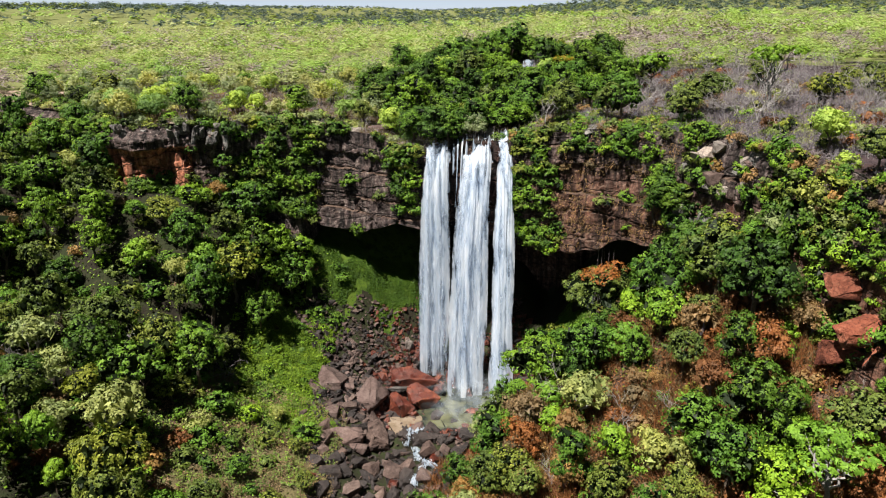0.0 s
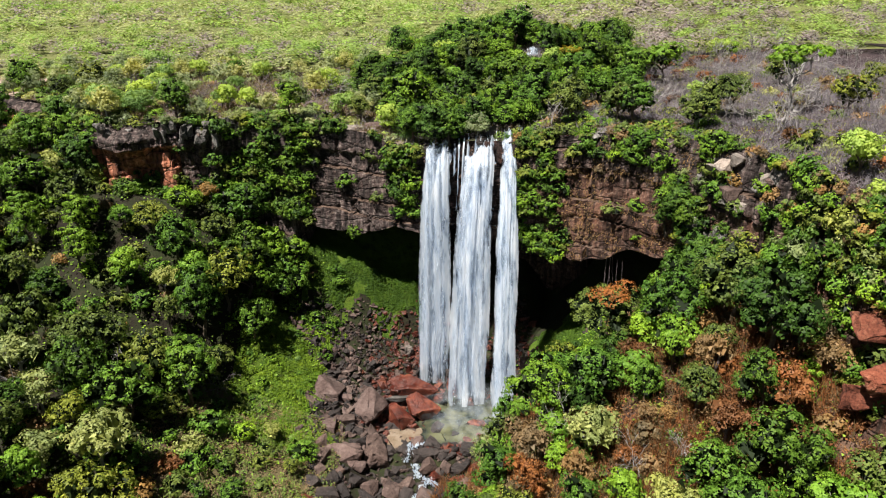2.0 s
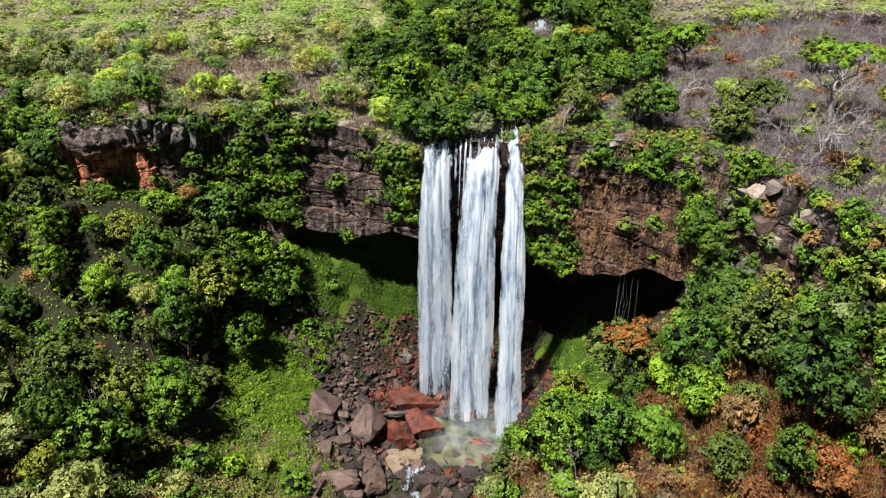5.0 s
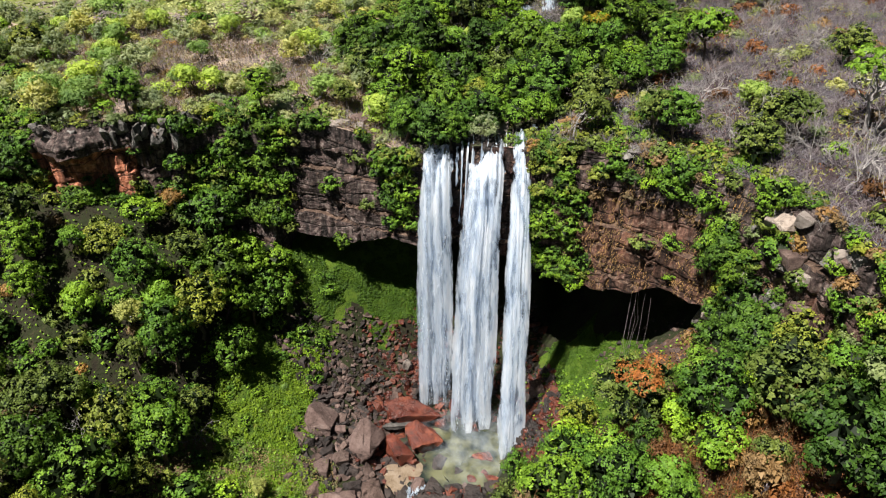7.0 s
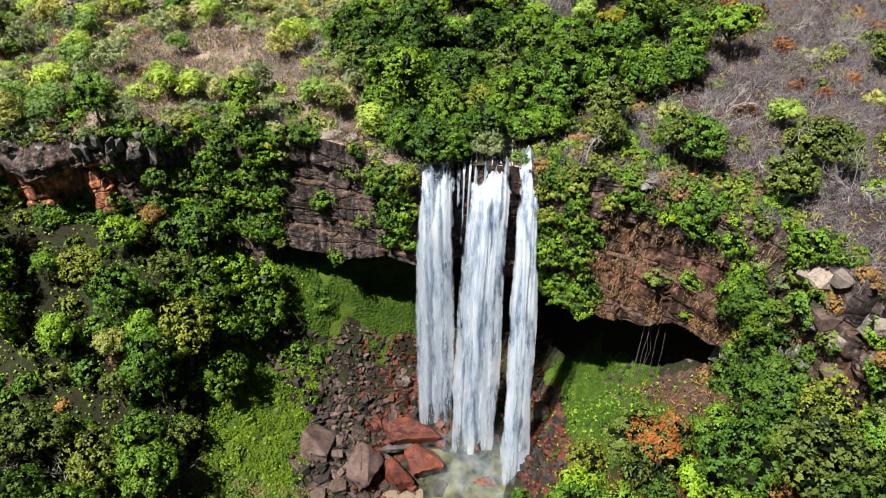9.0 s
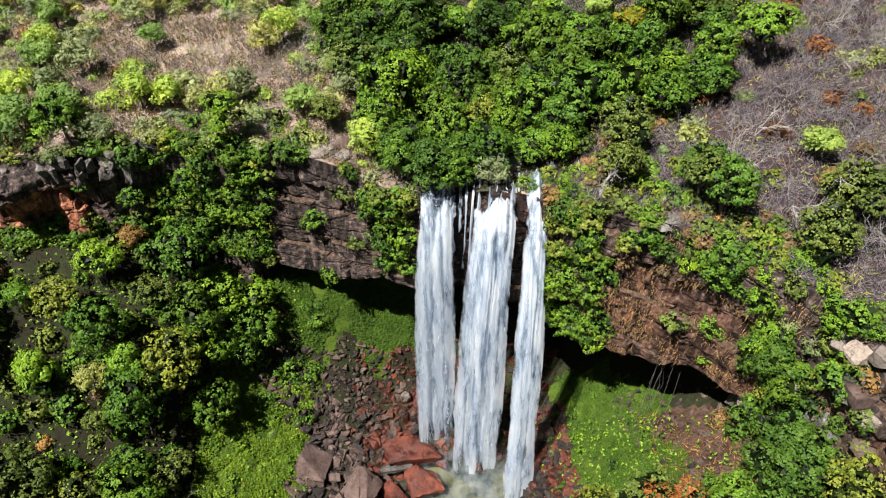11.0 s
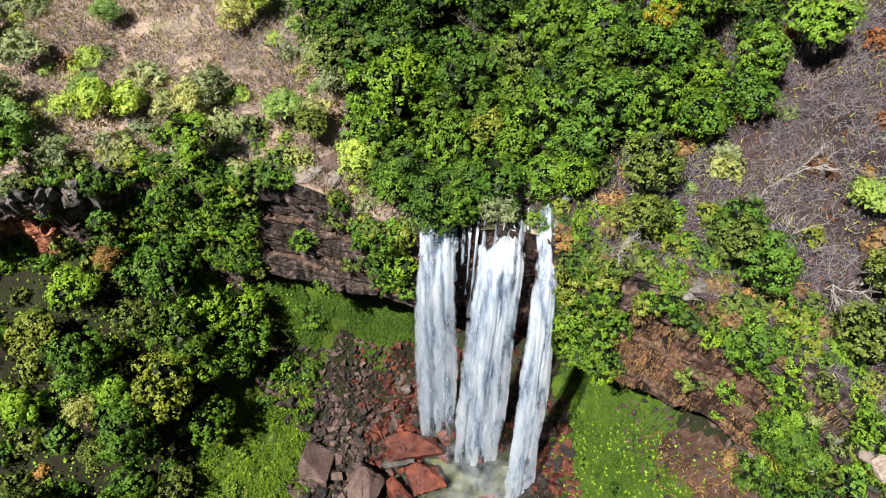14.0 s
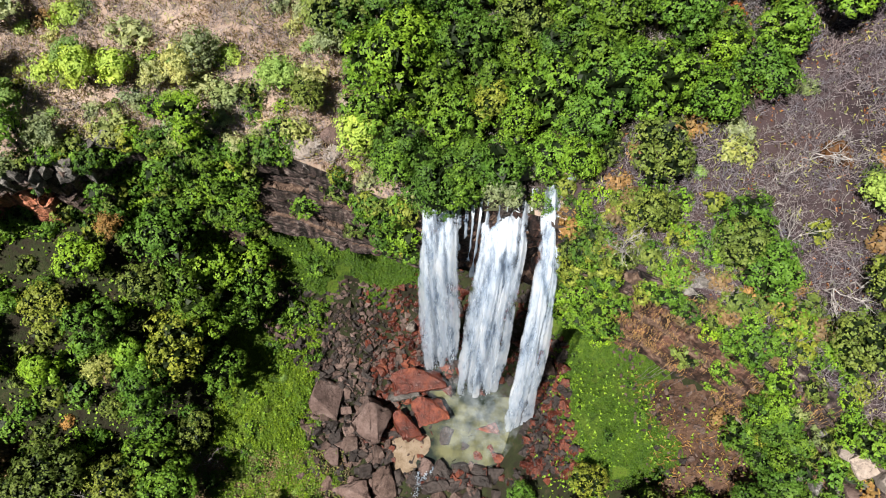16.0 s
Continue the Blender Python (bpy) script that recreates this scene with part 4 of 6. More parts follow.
def brush(x, y, z, scale):
    if y < 103 and len(BRUSH) % 3:
        plant("twigs", x, y, z, scale)
        BRUSH.append(None)
    else:
        BRUSH.append((int(RNG.integers(3)), x, y, z, scale, RNG.uniform(0, 6.3)))


def scatter(x0, x1, y0, y1, gap, keep=None):
    """Random places at least a gap apart."""
    pts, cell = [], {}
    tries = int((x1 - x0) * (y1 - y0) / gap ** 2 * 5)
    for x, y in zip(RNG.uniform(x0, x1, tries), RNG.uniform(y0, y1, tries)):
        if keep is not None and not keep(x, y):
            continue
        g = gap if np.isscalar(gap) else gap(x, y)
        i, j = int(x // g), int(y // g)
        if any((x - a) ** 2 + (y - b) ** 2 < g * g for di in (-1, 0, 1) for dj in (-1, 0, 1) for a, b in cell.get((i + di, j + dj), ())):
            continue
        cell.setdefault((i, j), []).append((x, y))
        pts.append((x, y))
    return pts


def pick_kind(weights):
    k = list(weights)
    w = np.array([weights[i] for i in k], float)
    return k[RNG.choice(len(k), p=w / w.sum())]


def in_rocks(x, y):
    """The boulder field, talus and pool, kept free of trees."""
    if -25.5 + 1.5 * math.sin(y * 0.6) < x < 13 and 73 < y < 91 or -19 < x < 13 and 91 <= y < 101:
        return True
    if y <= 76 and -16 + 0.1 * (76 - y) < x < 4 - 0.42 * (76 - y) + 4 and y > 52:
        return True
    return 8 < x < 24.5 and (75.0 if 12 < x < 22 else 71.5) < y < 93


SLOTS = []          # places already taken by the single trees


def single(kind, x, y, z=None, scale=1.0, **kw):
    SLOTS.append((x, y, 2.6 * scale))
    return plant(kind, x, y, float(gorge_z(x, y)) if z is None else z, scale, **kw)


def free(x, y):
    return all((x - a) ** 2 + (y - b) ** 2 > r * r for a, b, r in SLOTS)


# trees that stand out
orange = broad_tree("blossoming_tree", "green tree capped with rust-orange blossom", "olive", 3.7, 9.2, 201, 5200, n_lobes=24, size=0.14, tip="rust")
orange.location = (16.4, 69.0, 25.2)
SLOTS.append((16.4, 69.0, 3.2))
SLOTS.append((29.6, 48.6, 4.2))
single("flat", 27.3, 41.7, scale=1.05, pick=0)
single("flat", 23.5, 40.0, scale=0.8, pick=0)
single("dark", 24.6, 47.6, scale=1.0, pick=0)
single("green", 21.2, 44.4, scale=0.95, pick=0)
single("green", 9.5, 63.5, scale=1.15, pick=0)
single("green", 11.5, 66.5, scale=1.0, pick=2)
for x, y, s in [(-24.5, 95.5, 1.2), (-21.6, 93.6, 1.0), (-27.4, 96.5, 1.2), (-23.2, 91.4, 1.0), (-26.0, 89.6, 0.9), (-20.6, 96.4, 1.1)]:
    single("green", x, y, scale=s)
single("dark", 27.6, 57.6, scale=1.2, pick=0)
single("green", -28.6, 73.3, scale=1.15, pick=3)
dead = bare_tree("dead_tree", "pale dead tree with broken limbs above the forest", 9.0, 131, BARK_PALE, levels=4, kids=2, r0=0.026, spread=0.6)
dead.matrix_basis = pose(-39.6, 80.6, 16.6, 6, -16, 40)
SLOTS.append((-39.6, 79.0, 4.0))
for x, y, k in [(26.6, 76.0, 0.85), (27.6, 73.4, 0.95), (25.4, 70.6, 0.9), (28.8, 71.0, 0.8)]:
    single("dark", x, y, scale=k)
single("olive", -38.6, 75.5, scale=1.1, pick=0)
single("olive", -40.6, 73.4, scale=1.0, pick=1)
single("green", -30.4, 75.5, scale=1.0, pick=2)
single("pale", -32.8, 61.0, scale=1.3, pick=0)
single("bare", 19.0, 52.0, scale=0.8, pick=1)
single("green", 22.0, 66.0, scale=1.05, pick=0)
single("olive", 26.5, 63.5, scale=1.2, pick=0)
single("green", 5.0, 58.6, scale=0.95, pick=1)
for x, y, k, s in [(27.0, 72.0, "dark", 0.9), (29.0, 68.0, "olive", 1.0), (27.4, 74.8, "sdark", 1.5),
                   (25.6, 77.6, "sdark", 1.4), (11.6, 69.4, "lime", 1.0), (14.2, 66.0, "lime", 1.0), (8.6, 70.0, "lime", 0.75), (13.6, 70.8, "slime", 1.2), (19.6, 66.4, "lime", 1.0), (21.8, 69.4, "green", 0.9), (29.6, 72.0, "olive", 0.6), (30.4, 64.0, "lime", 0.9), (30.0, 79.0, "dark", 0.7), (31.6, 77.0, "dark", 0.6),
                   (31.0, 70.0, "olive", 0.7)]:
    single(k, x, y, scale=s)

for x, y, s in [(-36.8, 73.4, 1.05), (-44.0, 68.0, 0.95), (-41.0, 70.5, 0.85), (9.0, 50.5, 0.7), (13.5, 53.0, 0.6)]:
    single("bare", x, y, scale=s)

# forest of the gorge
LEFT = {"green": 30, "dark": 14, "olive": 32, "pale": 11, "lime": 14, "dry": 7, "rust": 2.5, "bare": 2}
RIGHT = {"green": 12, "olive": 26, "rust": 28, "dry": 28, "lime": 13, "dark": 9, "pale": 9, "bare": 8}
for x, y in scatter(-78, 40, 34, 124, 3.1, lambda x, y: not in_rocks(x, y) and free(x, y) and y < edge_y(x) - (0.6 if 20 < x < 34 else 6.8 if -46.5 < x < -35 else 1.5) and abs(x) < 0.78 * y + 8):
    if -30 < x < -14 and 56 < y < 76:                        # dry scrub beside the stream
        u = RNG.uniform()
        if u < 0.35:
            continue
        if u < 0.8:
            plant(pick_kind({"sdry": 6, "solive": 4, "sgreen": 1.5, "spale": 3, "srust": 2, "slime": 1}), x, y, gorge_z(x, y), RNG.uniform(0.8, 1.7))
        else:
            plant(pick_kind({"olive": 2, "dry": 2, "pale": 2, "green": 1}), x, y, gorge_z(x, y) - 0.3, RNG.uniform(0.4, 0.65))
        continue
    right = x > -2
    kind = pick_kind(RIGHT if right and y < 66 else {**LEFT, "rust": 4, "dry": 6, "dark": 24} if right else {**LEFT, "lime": 30, "dark": 3, "psun": 8} if x < -44 else LEFT)
    if x > 12 and 60 < y < 73:
        kind = pick_kind({"dark": 3, "olive": 3, "lime": 3, "green": 3, "pale": 1, "rust": 1})
    s = RNG.uniform(0.6, 1.15) * (1.0 if kind in ('rust', 'dry', 'bare', 'lime') else 0.95 if right else 1.05)
    if 17 < x < 28 and 65 < y < 74:
        s *= 0.62
    plant(kind, x, y, gorge_z(x, y) - 0.3, s, stretch=RNG.uniform(0.9, 1.35))

# a second, lower storey of dry and green trees on the eastern slope
for x, y in scatter(1, 32, 37, 68, 2.9, lambda x, y: not in_rocks(x, y) and free(x, y) and y < edge_y(x) - 1.0 and x < 0.7 * y + 4):
    plant(pick_kind({"olive": 5, "green": 3, "rust": 6, "dry": 5, "pale": 3, "lime": 3, "dark": 2, "bare": 2}), x, y, gorge_z(x, y) - 0.3, RNG.uniform(0.5, 0.95), stretch=RNG.uniform(0.9, 1.3))

# undergrowth between them
for x, y in scatter(-60, 36, 40, 100, 2.1, lambda x, y: not in_rocks(x, y) and y < edge_y(x) - 0.5 and abs(x) < 0.7 * y + 2):
    if -28 < x < -12 and 55 < y < 74 and RNG.uniform() < 0.6:
        continue
    if x > 14 and y > 66:
        plant(pick_kind({"sdark": 5, "sdry": 2, "solive": 1}), x, y, gorge_z(x, y) - 0.1, RNG.uniform(0.6, 1.2))
        continue
    k = pick_kind({"sgreen": 5, "sdark": 3, "solive": 4, "sdry": 7 if x > -2 else 1, "srust": 5 if x > -2 else 0.3, "slime": 1})
    plant(k, x, y, gorge_z(x, y) - 0.1, RNG.uniform(0.7, 1.5))

# shrubs and creepers on the cliff
for _ in range(2100):
    c = int(RNG.integers(len(EX)))
    x = EX[c]
    if not -62 < x < 36:
        continue
    r = int(RNG.integers(1, rows_face))
    px, py, pz = cliff_pts[r, c]
    low = 1 - (pz - 29) / 16
    w = 0.06
    if x < -45.5:
        w = 1.0
    elif x < -28:
        w = (0.9 if pz < 36.6 else 0.04) if x < -34 else 0.85 if pz < 39 else 0.3
    elif x < -17.5:
        w = 0.9
    elif x < -7:
        w = 0.05 + 0.5 * (pz > 42)
    elif x < -3.2:
        w = 0.75 if pz > 32 else 0.2
    elif x < 9.8:
        w = 0.0
    elif x < 14.5:
        w = 0.95 if pz > 31.5 else 0.1
    elif x < 25:
        w = 0.02 if pz < 33.5 else 0.1 if pz < 42.5 else 0.6
    elif x < 28.5:
        w = 0.6 if pz < 42 else 0.3
    elif x < 31:
        w = 0.25
    else:
        w = 0.6
    if RNG.uniform() > w:
        continue
    k = pick_kind({"sgreen": 5, "sdark": 4, "solive": 3, "slime": 1} if x < 20 else {"sgreen": 4, "solive": 5, "sdry": 3, "slime": 2, "spale": 1})
    if 14.5 < x < 25 and pz < 42:
        k = pick_kind({"sdry": 4, "srust": 0.6, "solive": 4, "sgreen": 4, "slime": 3})
    if 24 < x < 31 and pz < 42:
        k = pick_kind({"sdark": 7, "sgreen": 1, "solive": 2, "sdry": 1})
    plant(k, px, py, pz, RNG.uniform(0.6, 1.25), tilt=(30 * float(-NY[c]) * RNG.uniform(0.3, 1), 30 * float(NX[c])))


# plateau above the falls
def riverine(x, y):
    """The dense dark wood along the stream above the falls."""
    d = y - edge_y(x)
    w = 6 + 13 * sstep(2, 22, d)
    return d > 1.0 and abs(x - (2 + 9 * sstep(0, 50, d))) < w * (1 - 0.35 * sstep(50, 110, d)) and y < 175 and vnoise(x * 0.2, y * 0.2) > 0.12


for x, y in scatter(-26, 36, 92, 150, 2.5, lambda x, y: riverine(x, y) and not (-11.5 < x < -7.5 and y < 106) and not (9.6 < x < 16.0 and 115.5 < y < 127) and not (1.5 < x < 10 and y < 96.3)):
    k = pick_kind({"green": 34, "dark": 22, "lime": 24, "olive": 14, "psun": 5})
    if y < 110:
        k = pick_kind({"lipgreen": 6, "liplime": 3.5, "green": 3, "dark": 5, "olive": 2.5})
    plant(k, x, y, plateau_z(x, y) - 0.4, RNG.uniform(0.6, 1.1), stretch=RNG.uniform(0.8, 1.15))
single("gold", 18.0, 109.0, plateau_z(18.0, 109.0) - 0.6, 1.0)
single("lipgreen", -4.5, 97.8, plateau_z(-4.5, 97.8), 0.85, pick=1)
single("lipgreen", 1.6, 98.2, plateau_z(1.6, 98.2), 0.7, pick=0)
single("lime", 31.5, 108.5, plateau_z(31.5, 108.5), 1.2, pick=0)
single("bare", 24.0, 88.5, plateau_z(24.0, 88.5), 0.95, pick=0)
single("bare", 24.8, 95.0, plateau_z(24.8, 95.0), 0.9, pick=1)
single("flat", 39.2, 85.6, plateau_z(39.2, 85.6), 1.2, pick=1)
single("green", -4.6, 106.2, plateau_z(-4.6, 106.2) - 0.3, 1.25, pick=0)
single("dark", -8.0, 115.0, plateau_z(-8.0, 115.0), 1.0, pick=0)

for x, y in scatter(-75, 62, 46, 136, 1.6, lambda x, y: y > edge_y(x) + 0.6 and not riverine(x, y) and free(x, y) and abs(x) < 0.75 * y and not (-10.5 < x < -8 and y < 106)):
    d = y - edge_y(x)
    z = plateau_z(x, y) - 0.15
    if x > 9:
        if d < 6 + 8 * sstep(26, 16, x):
            k = pick_kind({"slime": 3, "ssun": 1, "sscrub": 7, "olive": 4, "green": 1.5, "twigs": 4, "sdry": 4, "bare": 0.8})
        else:
            k = pick_kind({"twigs": 30, "bare": 7, "shaze": 1.5, "solive": 3, "psun": 0.4, "olive": 0.8, "sscrub": 2, "slime": 0.5, "srust": 4, "sdry": 3, "spale": 1, "lime": 0.5})
    elif d < 8:
        k = pick_kind({"olive": 2, "ssun": 5, "slime": 3, "sscrub": 3, "shaze": 6, "spale": 3, "psun": 3, "phaze": 4, "sdark": 1, "green": 1.5, "twigs": 3})
    else:
        if vnoise(x * 0.07 + 9, y * 0.07) > 0.6 and RNG.uniform() < 0.75:
            k = "twigs"
            if RNG.uniform() < 0.45:
                continue
        else:
            k = pick_kind({"ssun": 8, "shaze": 12, "sscrub": 1.5, "spale": 3, "twigs": 7, "psun": 4, "phaze": 6, "lime": 0.6, "sdry": 2, "bare": 1.5})
    big = k in ("olive", "lime", "pale", "green", "dark")
    mid = k in ("psun", "phaze")
    if k == "twigs":
        brush(x, y, z, RNG.uniform(0.8, 1.4))
        continue
    plant(k, x, y, z, RNG.uniform(0.55, 0.9) if big else RNG.uniform(0.75, 1.15) if mid else RNG.uniform(0.7, 1.35))

models = []
for ob in KINDS["twigs"]:
    v = np.zeros(3 * len(ob.data.vertices))
    ob.data.vertices.foreach_get("co", v)
    models.append((v.reshape(-1, 3), np.array([p.vertices[:] for p in ob.data.polygons])))
pieces = []
for m, x, y, z, k, turn in [b for b in BRUSH if b]:
    v, f = models[m]
    c_, s_ = math.cos(turn), math.sin(turn)
    pieces.append((v @ (k * np.array([[c_, s_, 0], [-s_, c_, 0], [0, 0, 1]])) + [x, y, z], f))
v, f = join(pieces)
tagged(new("leafless_brush", mesh_np("leafless_brush", v, f, BARK_GREY)), "thick grey leafless brush over the dry plateau", "brush", kind="stuff")

# woods beyond, out to the horizon, with haze painted into the farther leaf colours
FAR = ["dark", "green", "sunlit", "olive", "hazy", "grey", "distant_haze"]
far_v, far_f, far_m, nv = [], [], [], 0


def far_crowns(n, y0, y1, R, leaves, size):
    global nv
    rng = np.random.default_rng(int(y0))
    y = np.sqrt(rng.uniform(0, 1, n) * (y1 ** 2 - y0 ** 2) + y0 ** 2)
    x = rng.uniform(-0.74, 0.74, n) * y
    z = plateau_z(x, y)
    patch = fbm(x * 0.02, y * 0.02, 3)
    for i in range(n):
        u = (0.55 * rng.uniform() + 1.6 * (patch[i] - 0.2)) % 1.0
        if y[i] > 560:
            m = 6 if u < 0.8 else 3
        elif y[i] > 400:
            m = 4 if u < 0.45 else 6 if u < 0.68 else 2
        elif riverine(x[i], y[i]):
            m = 0 if u < 0.5 else 1
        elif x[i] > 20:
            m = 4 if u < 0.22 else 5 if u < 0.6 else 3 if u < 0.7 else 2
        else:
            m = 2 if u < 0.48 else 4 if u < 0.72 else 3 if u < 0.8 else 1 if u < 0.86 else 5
        r = R * rng.uniform(0.6, 1.25)
        d = rng.normal(0, 1, (leaves, 3))
        d /= np.linalg.norm(d, axis=1)[:, None]
        d[:, 2] = np.abs(d[:, 2]) * 1.1 - 0.25
        c = np.array([x[i], y[i], z[i] + r * 0.9]) + d * r * rng.uniform(0.55, 1.05, (leaves, 1)) * [1, 1, 0.75]
        v, f = leaf_tris(c, d * 0.45 + [0, 0, 0.9], size, rng, 0.14)
        far_v.append(v)
        far_f.append(f + nv)
        far_m.append(np.full(len(f), m))
        nv += len(v)


far_crowns(1100, 130, 200, 2.4, 140, 0.3)
far_crowns(3000, 200, 420, 3.4, 60, 0.55)
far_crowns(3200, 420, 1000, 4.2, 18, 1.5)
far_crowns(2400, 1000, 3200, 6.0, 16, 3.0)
# forest of the gorge further back, where it runs on out of sight
rng_b = np.random.default_rng(88)
for i in range(620):
    x, y, r = rng_b.uniform(-75, 60), rng_b.uniform(-25, 36), rng_b.uniform(1.6, 3.2)
    if abs(x) < 0.78 * y + 8 and y > 33:
        continue
    d = rng_b.normal(0, 1, (70, 3))
    d /= np.linalg.norm(d, axis=1)[:, None]
    d[:, 2] = np.abs(d[:, 2]) * 1.1 - 0.25
    c = np.array([x, y, float(gorge_z(x, y)) + r]) + d * r * rng_b.uniform(0.55, 1.05, (70, 1)) * [1, 1, 0.8]
    v, f = leaf_tris(c, d * 0.7 + [0, 0, 0.9], 0.42, rng_b)
    far_v.append(v)
    far_f.append(f + nv)
    far_m.append(np.full(len(f), int(rng_b.choice([0, 1, 1, 3]))))
    nv += len(v)
woods = new("far_woods", mesh_np("far_woods", np.concatenate(far_v), np.concatenate(far_f), [LEAF[k] for k in FAR], np.concatenate(far_m)))
tagged(woods, "bright scrub woodland spreading over the plateau", "woods", kind="stuff")


# ---- rocks ----
def hull_block(rng, n=11, box=(1.0, 1.0, 1.0)):
    """An angular block: the hull of random points near the faces of a box."""
    bm = bmesh.new()
    for i in range(n):
        p = rng.uniform(-1, 1, 3)
        k = rng.integers(3)
        p[k] = math.copysign(rng.uniform(0.8, 1.0), p[k])
        bm.verts.new(p * box * 0.95)
    r = bmesh.ops.convex_hull(bm, input=bm.verts)
    bmesh.ops.delete(bm, geom=list({g for g in r["geom_interior"] + r["geom_unused"] if isinstance(g, bmesh.types.BMVert)}), context="VERTS")
    bmesh.ops.dissolve_limit(bm, angle_limit=radians(14), verts=bm.verts, edges=bm.edges)
    bmesh.ops.recalc_face_normals(bm, faces=bm.faces)
    return bm


def rock_mesh(name, seed, mat, n=17):
    """A hewn sandstone block with worn edges and a rough skin."""
    rng = np.random.default_rng(seed)
    bm = hull_block(rng, n)
    bmesh.ops.bevel(bm, geom=list(bm.edges), offset=0.07, segments=2, profile=0.6, affect="EDGES")
    bmesh.ops.triangulate(bm, faces=bm.faces)
    bmesh.ops.subdivide_edges(bm, edges=[e for e in bm.edges if e.calc_length() > 0.45], cuts=1, use_grid_fill=True)
    bmesh.ops.triangulate(bm, faces=bm.faces)
    for v in bm.verts:
        c = v.co * 1.9 + Vector((seed, 0, 0))
        v.co += 0.1 * Vector((noise.noise(c), noise.noise(c + Vector((9, 0, 0))), noise.noise(c + Vector((0, 9, 0)))))
    me = bpy.data.meshes.new(name)
    bm.to_mesh(me)
    bm.free()
    me.materials.append(mat)
    return me


def worn_mesh(name, seed, mat):
    """A large block seen close: flat faces, worn edges, pitted and cracked skin."""
    rng = np.random.default_rng(seed)
    bm = hull_block(rng, 13, (1.0, 0.9, 0.9))
    bmesh.ops.bevel(bm, geom=list(bm.edges), offset=0.05, segments=2, profile=0.6, affect="EDGES")
    for cut in (0.5, 0.28):
        bmesh.ops.triangulate(bm, faces=bm.faces)
        bmesh.ops.subdivide_edges(bm, edges=[e for e in bm.edges if e.calc_length() > cut], cuts=1)
    bmesh.ops.triangulate(bm, faces=bm.faces)
    bm.normal_update()
    for v in bm.verts:
        c = v.co * 1.5 + Vector((seed, 0, 0))
        a = noise.noise(c) * 0.12 + noise.noise(c * 2.9) * 0.06 + noise.noise(c * 7.0) * 0.025
        bed = v.co.z * 3.2 + noise.noise(c * 0.7)
        a -= 0.07 * math.exp(-((bed - round(bed)) / 0.12) ** 2)
        a -= 0.1 * math.exp(-(noise.noise(c * 0.9 + Vector((5, 2, 0))) / 0.05) ** 2)
        v.co += v.normal * a
    me = bpy.data.meshes.new(name)
    bm.to_mesh(me)
    bm.free()
    me.materials.append(mat)
    me.polygons.foreach_set("use_smooth", np.full(len(me.polygons), True))
    return me


ROCKS = {"grey": ROCK_GREY, "iron": ROCK_IRON, "dark": ROCK_DARK, "red": ROCK_RED, "brown": ROCK_BROWN, "pink": ROCK_PINK, "pale": ROCK_PALE}
ROCK_LABEL = {"grey": "grey lichened sandstone block on the cliff", "iron": "iron-red sandstone block in the cliff", "dark": "dark wet boulder in the streambed", "red": "wet red-brown boulder beside the pool", "brown": "brown sandstone boulder below the falls",
              "pink": "pale pink sandstone boulder on the stream bank", "pale": "pale grey weathered boulder"}
ROCK_MESH = {k: [rock_mesh(k + "_boulder", 300 + 10 * i + j, m) for j in range(4)] for i, (k, m) in enumerate(ROCKS.items())}
WORN_MESH = {k: [worn_mesh(k + "_worn_boulder", 500 + 10 * i + j, ROCKS[k]) for j in range(3)] for i, k in enumerate(["dark", "red", "brown", "pink", "pale", "grey", "iron"])}


def boulder(kind, x, y, z, sx, sy, sz, rx=0, ry=0, rz=None, worn=False):
    ob = new("boulder", WORN_MESH[kind][int(RNG.integers(3))] if worn else ROCK_MESH[kind][int(RNG.integers(4))])
    ob.matrix_basis = pose(x, y, z, rx, ry, RNG.uniform(0, 360) if rz is None else rz) @ Matrix.Diagonal((sx, sy, sz, 1))
    return tagged(ob, ROCK_LABEL[kind], "boulder", "boulders below the falls")


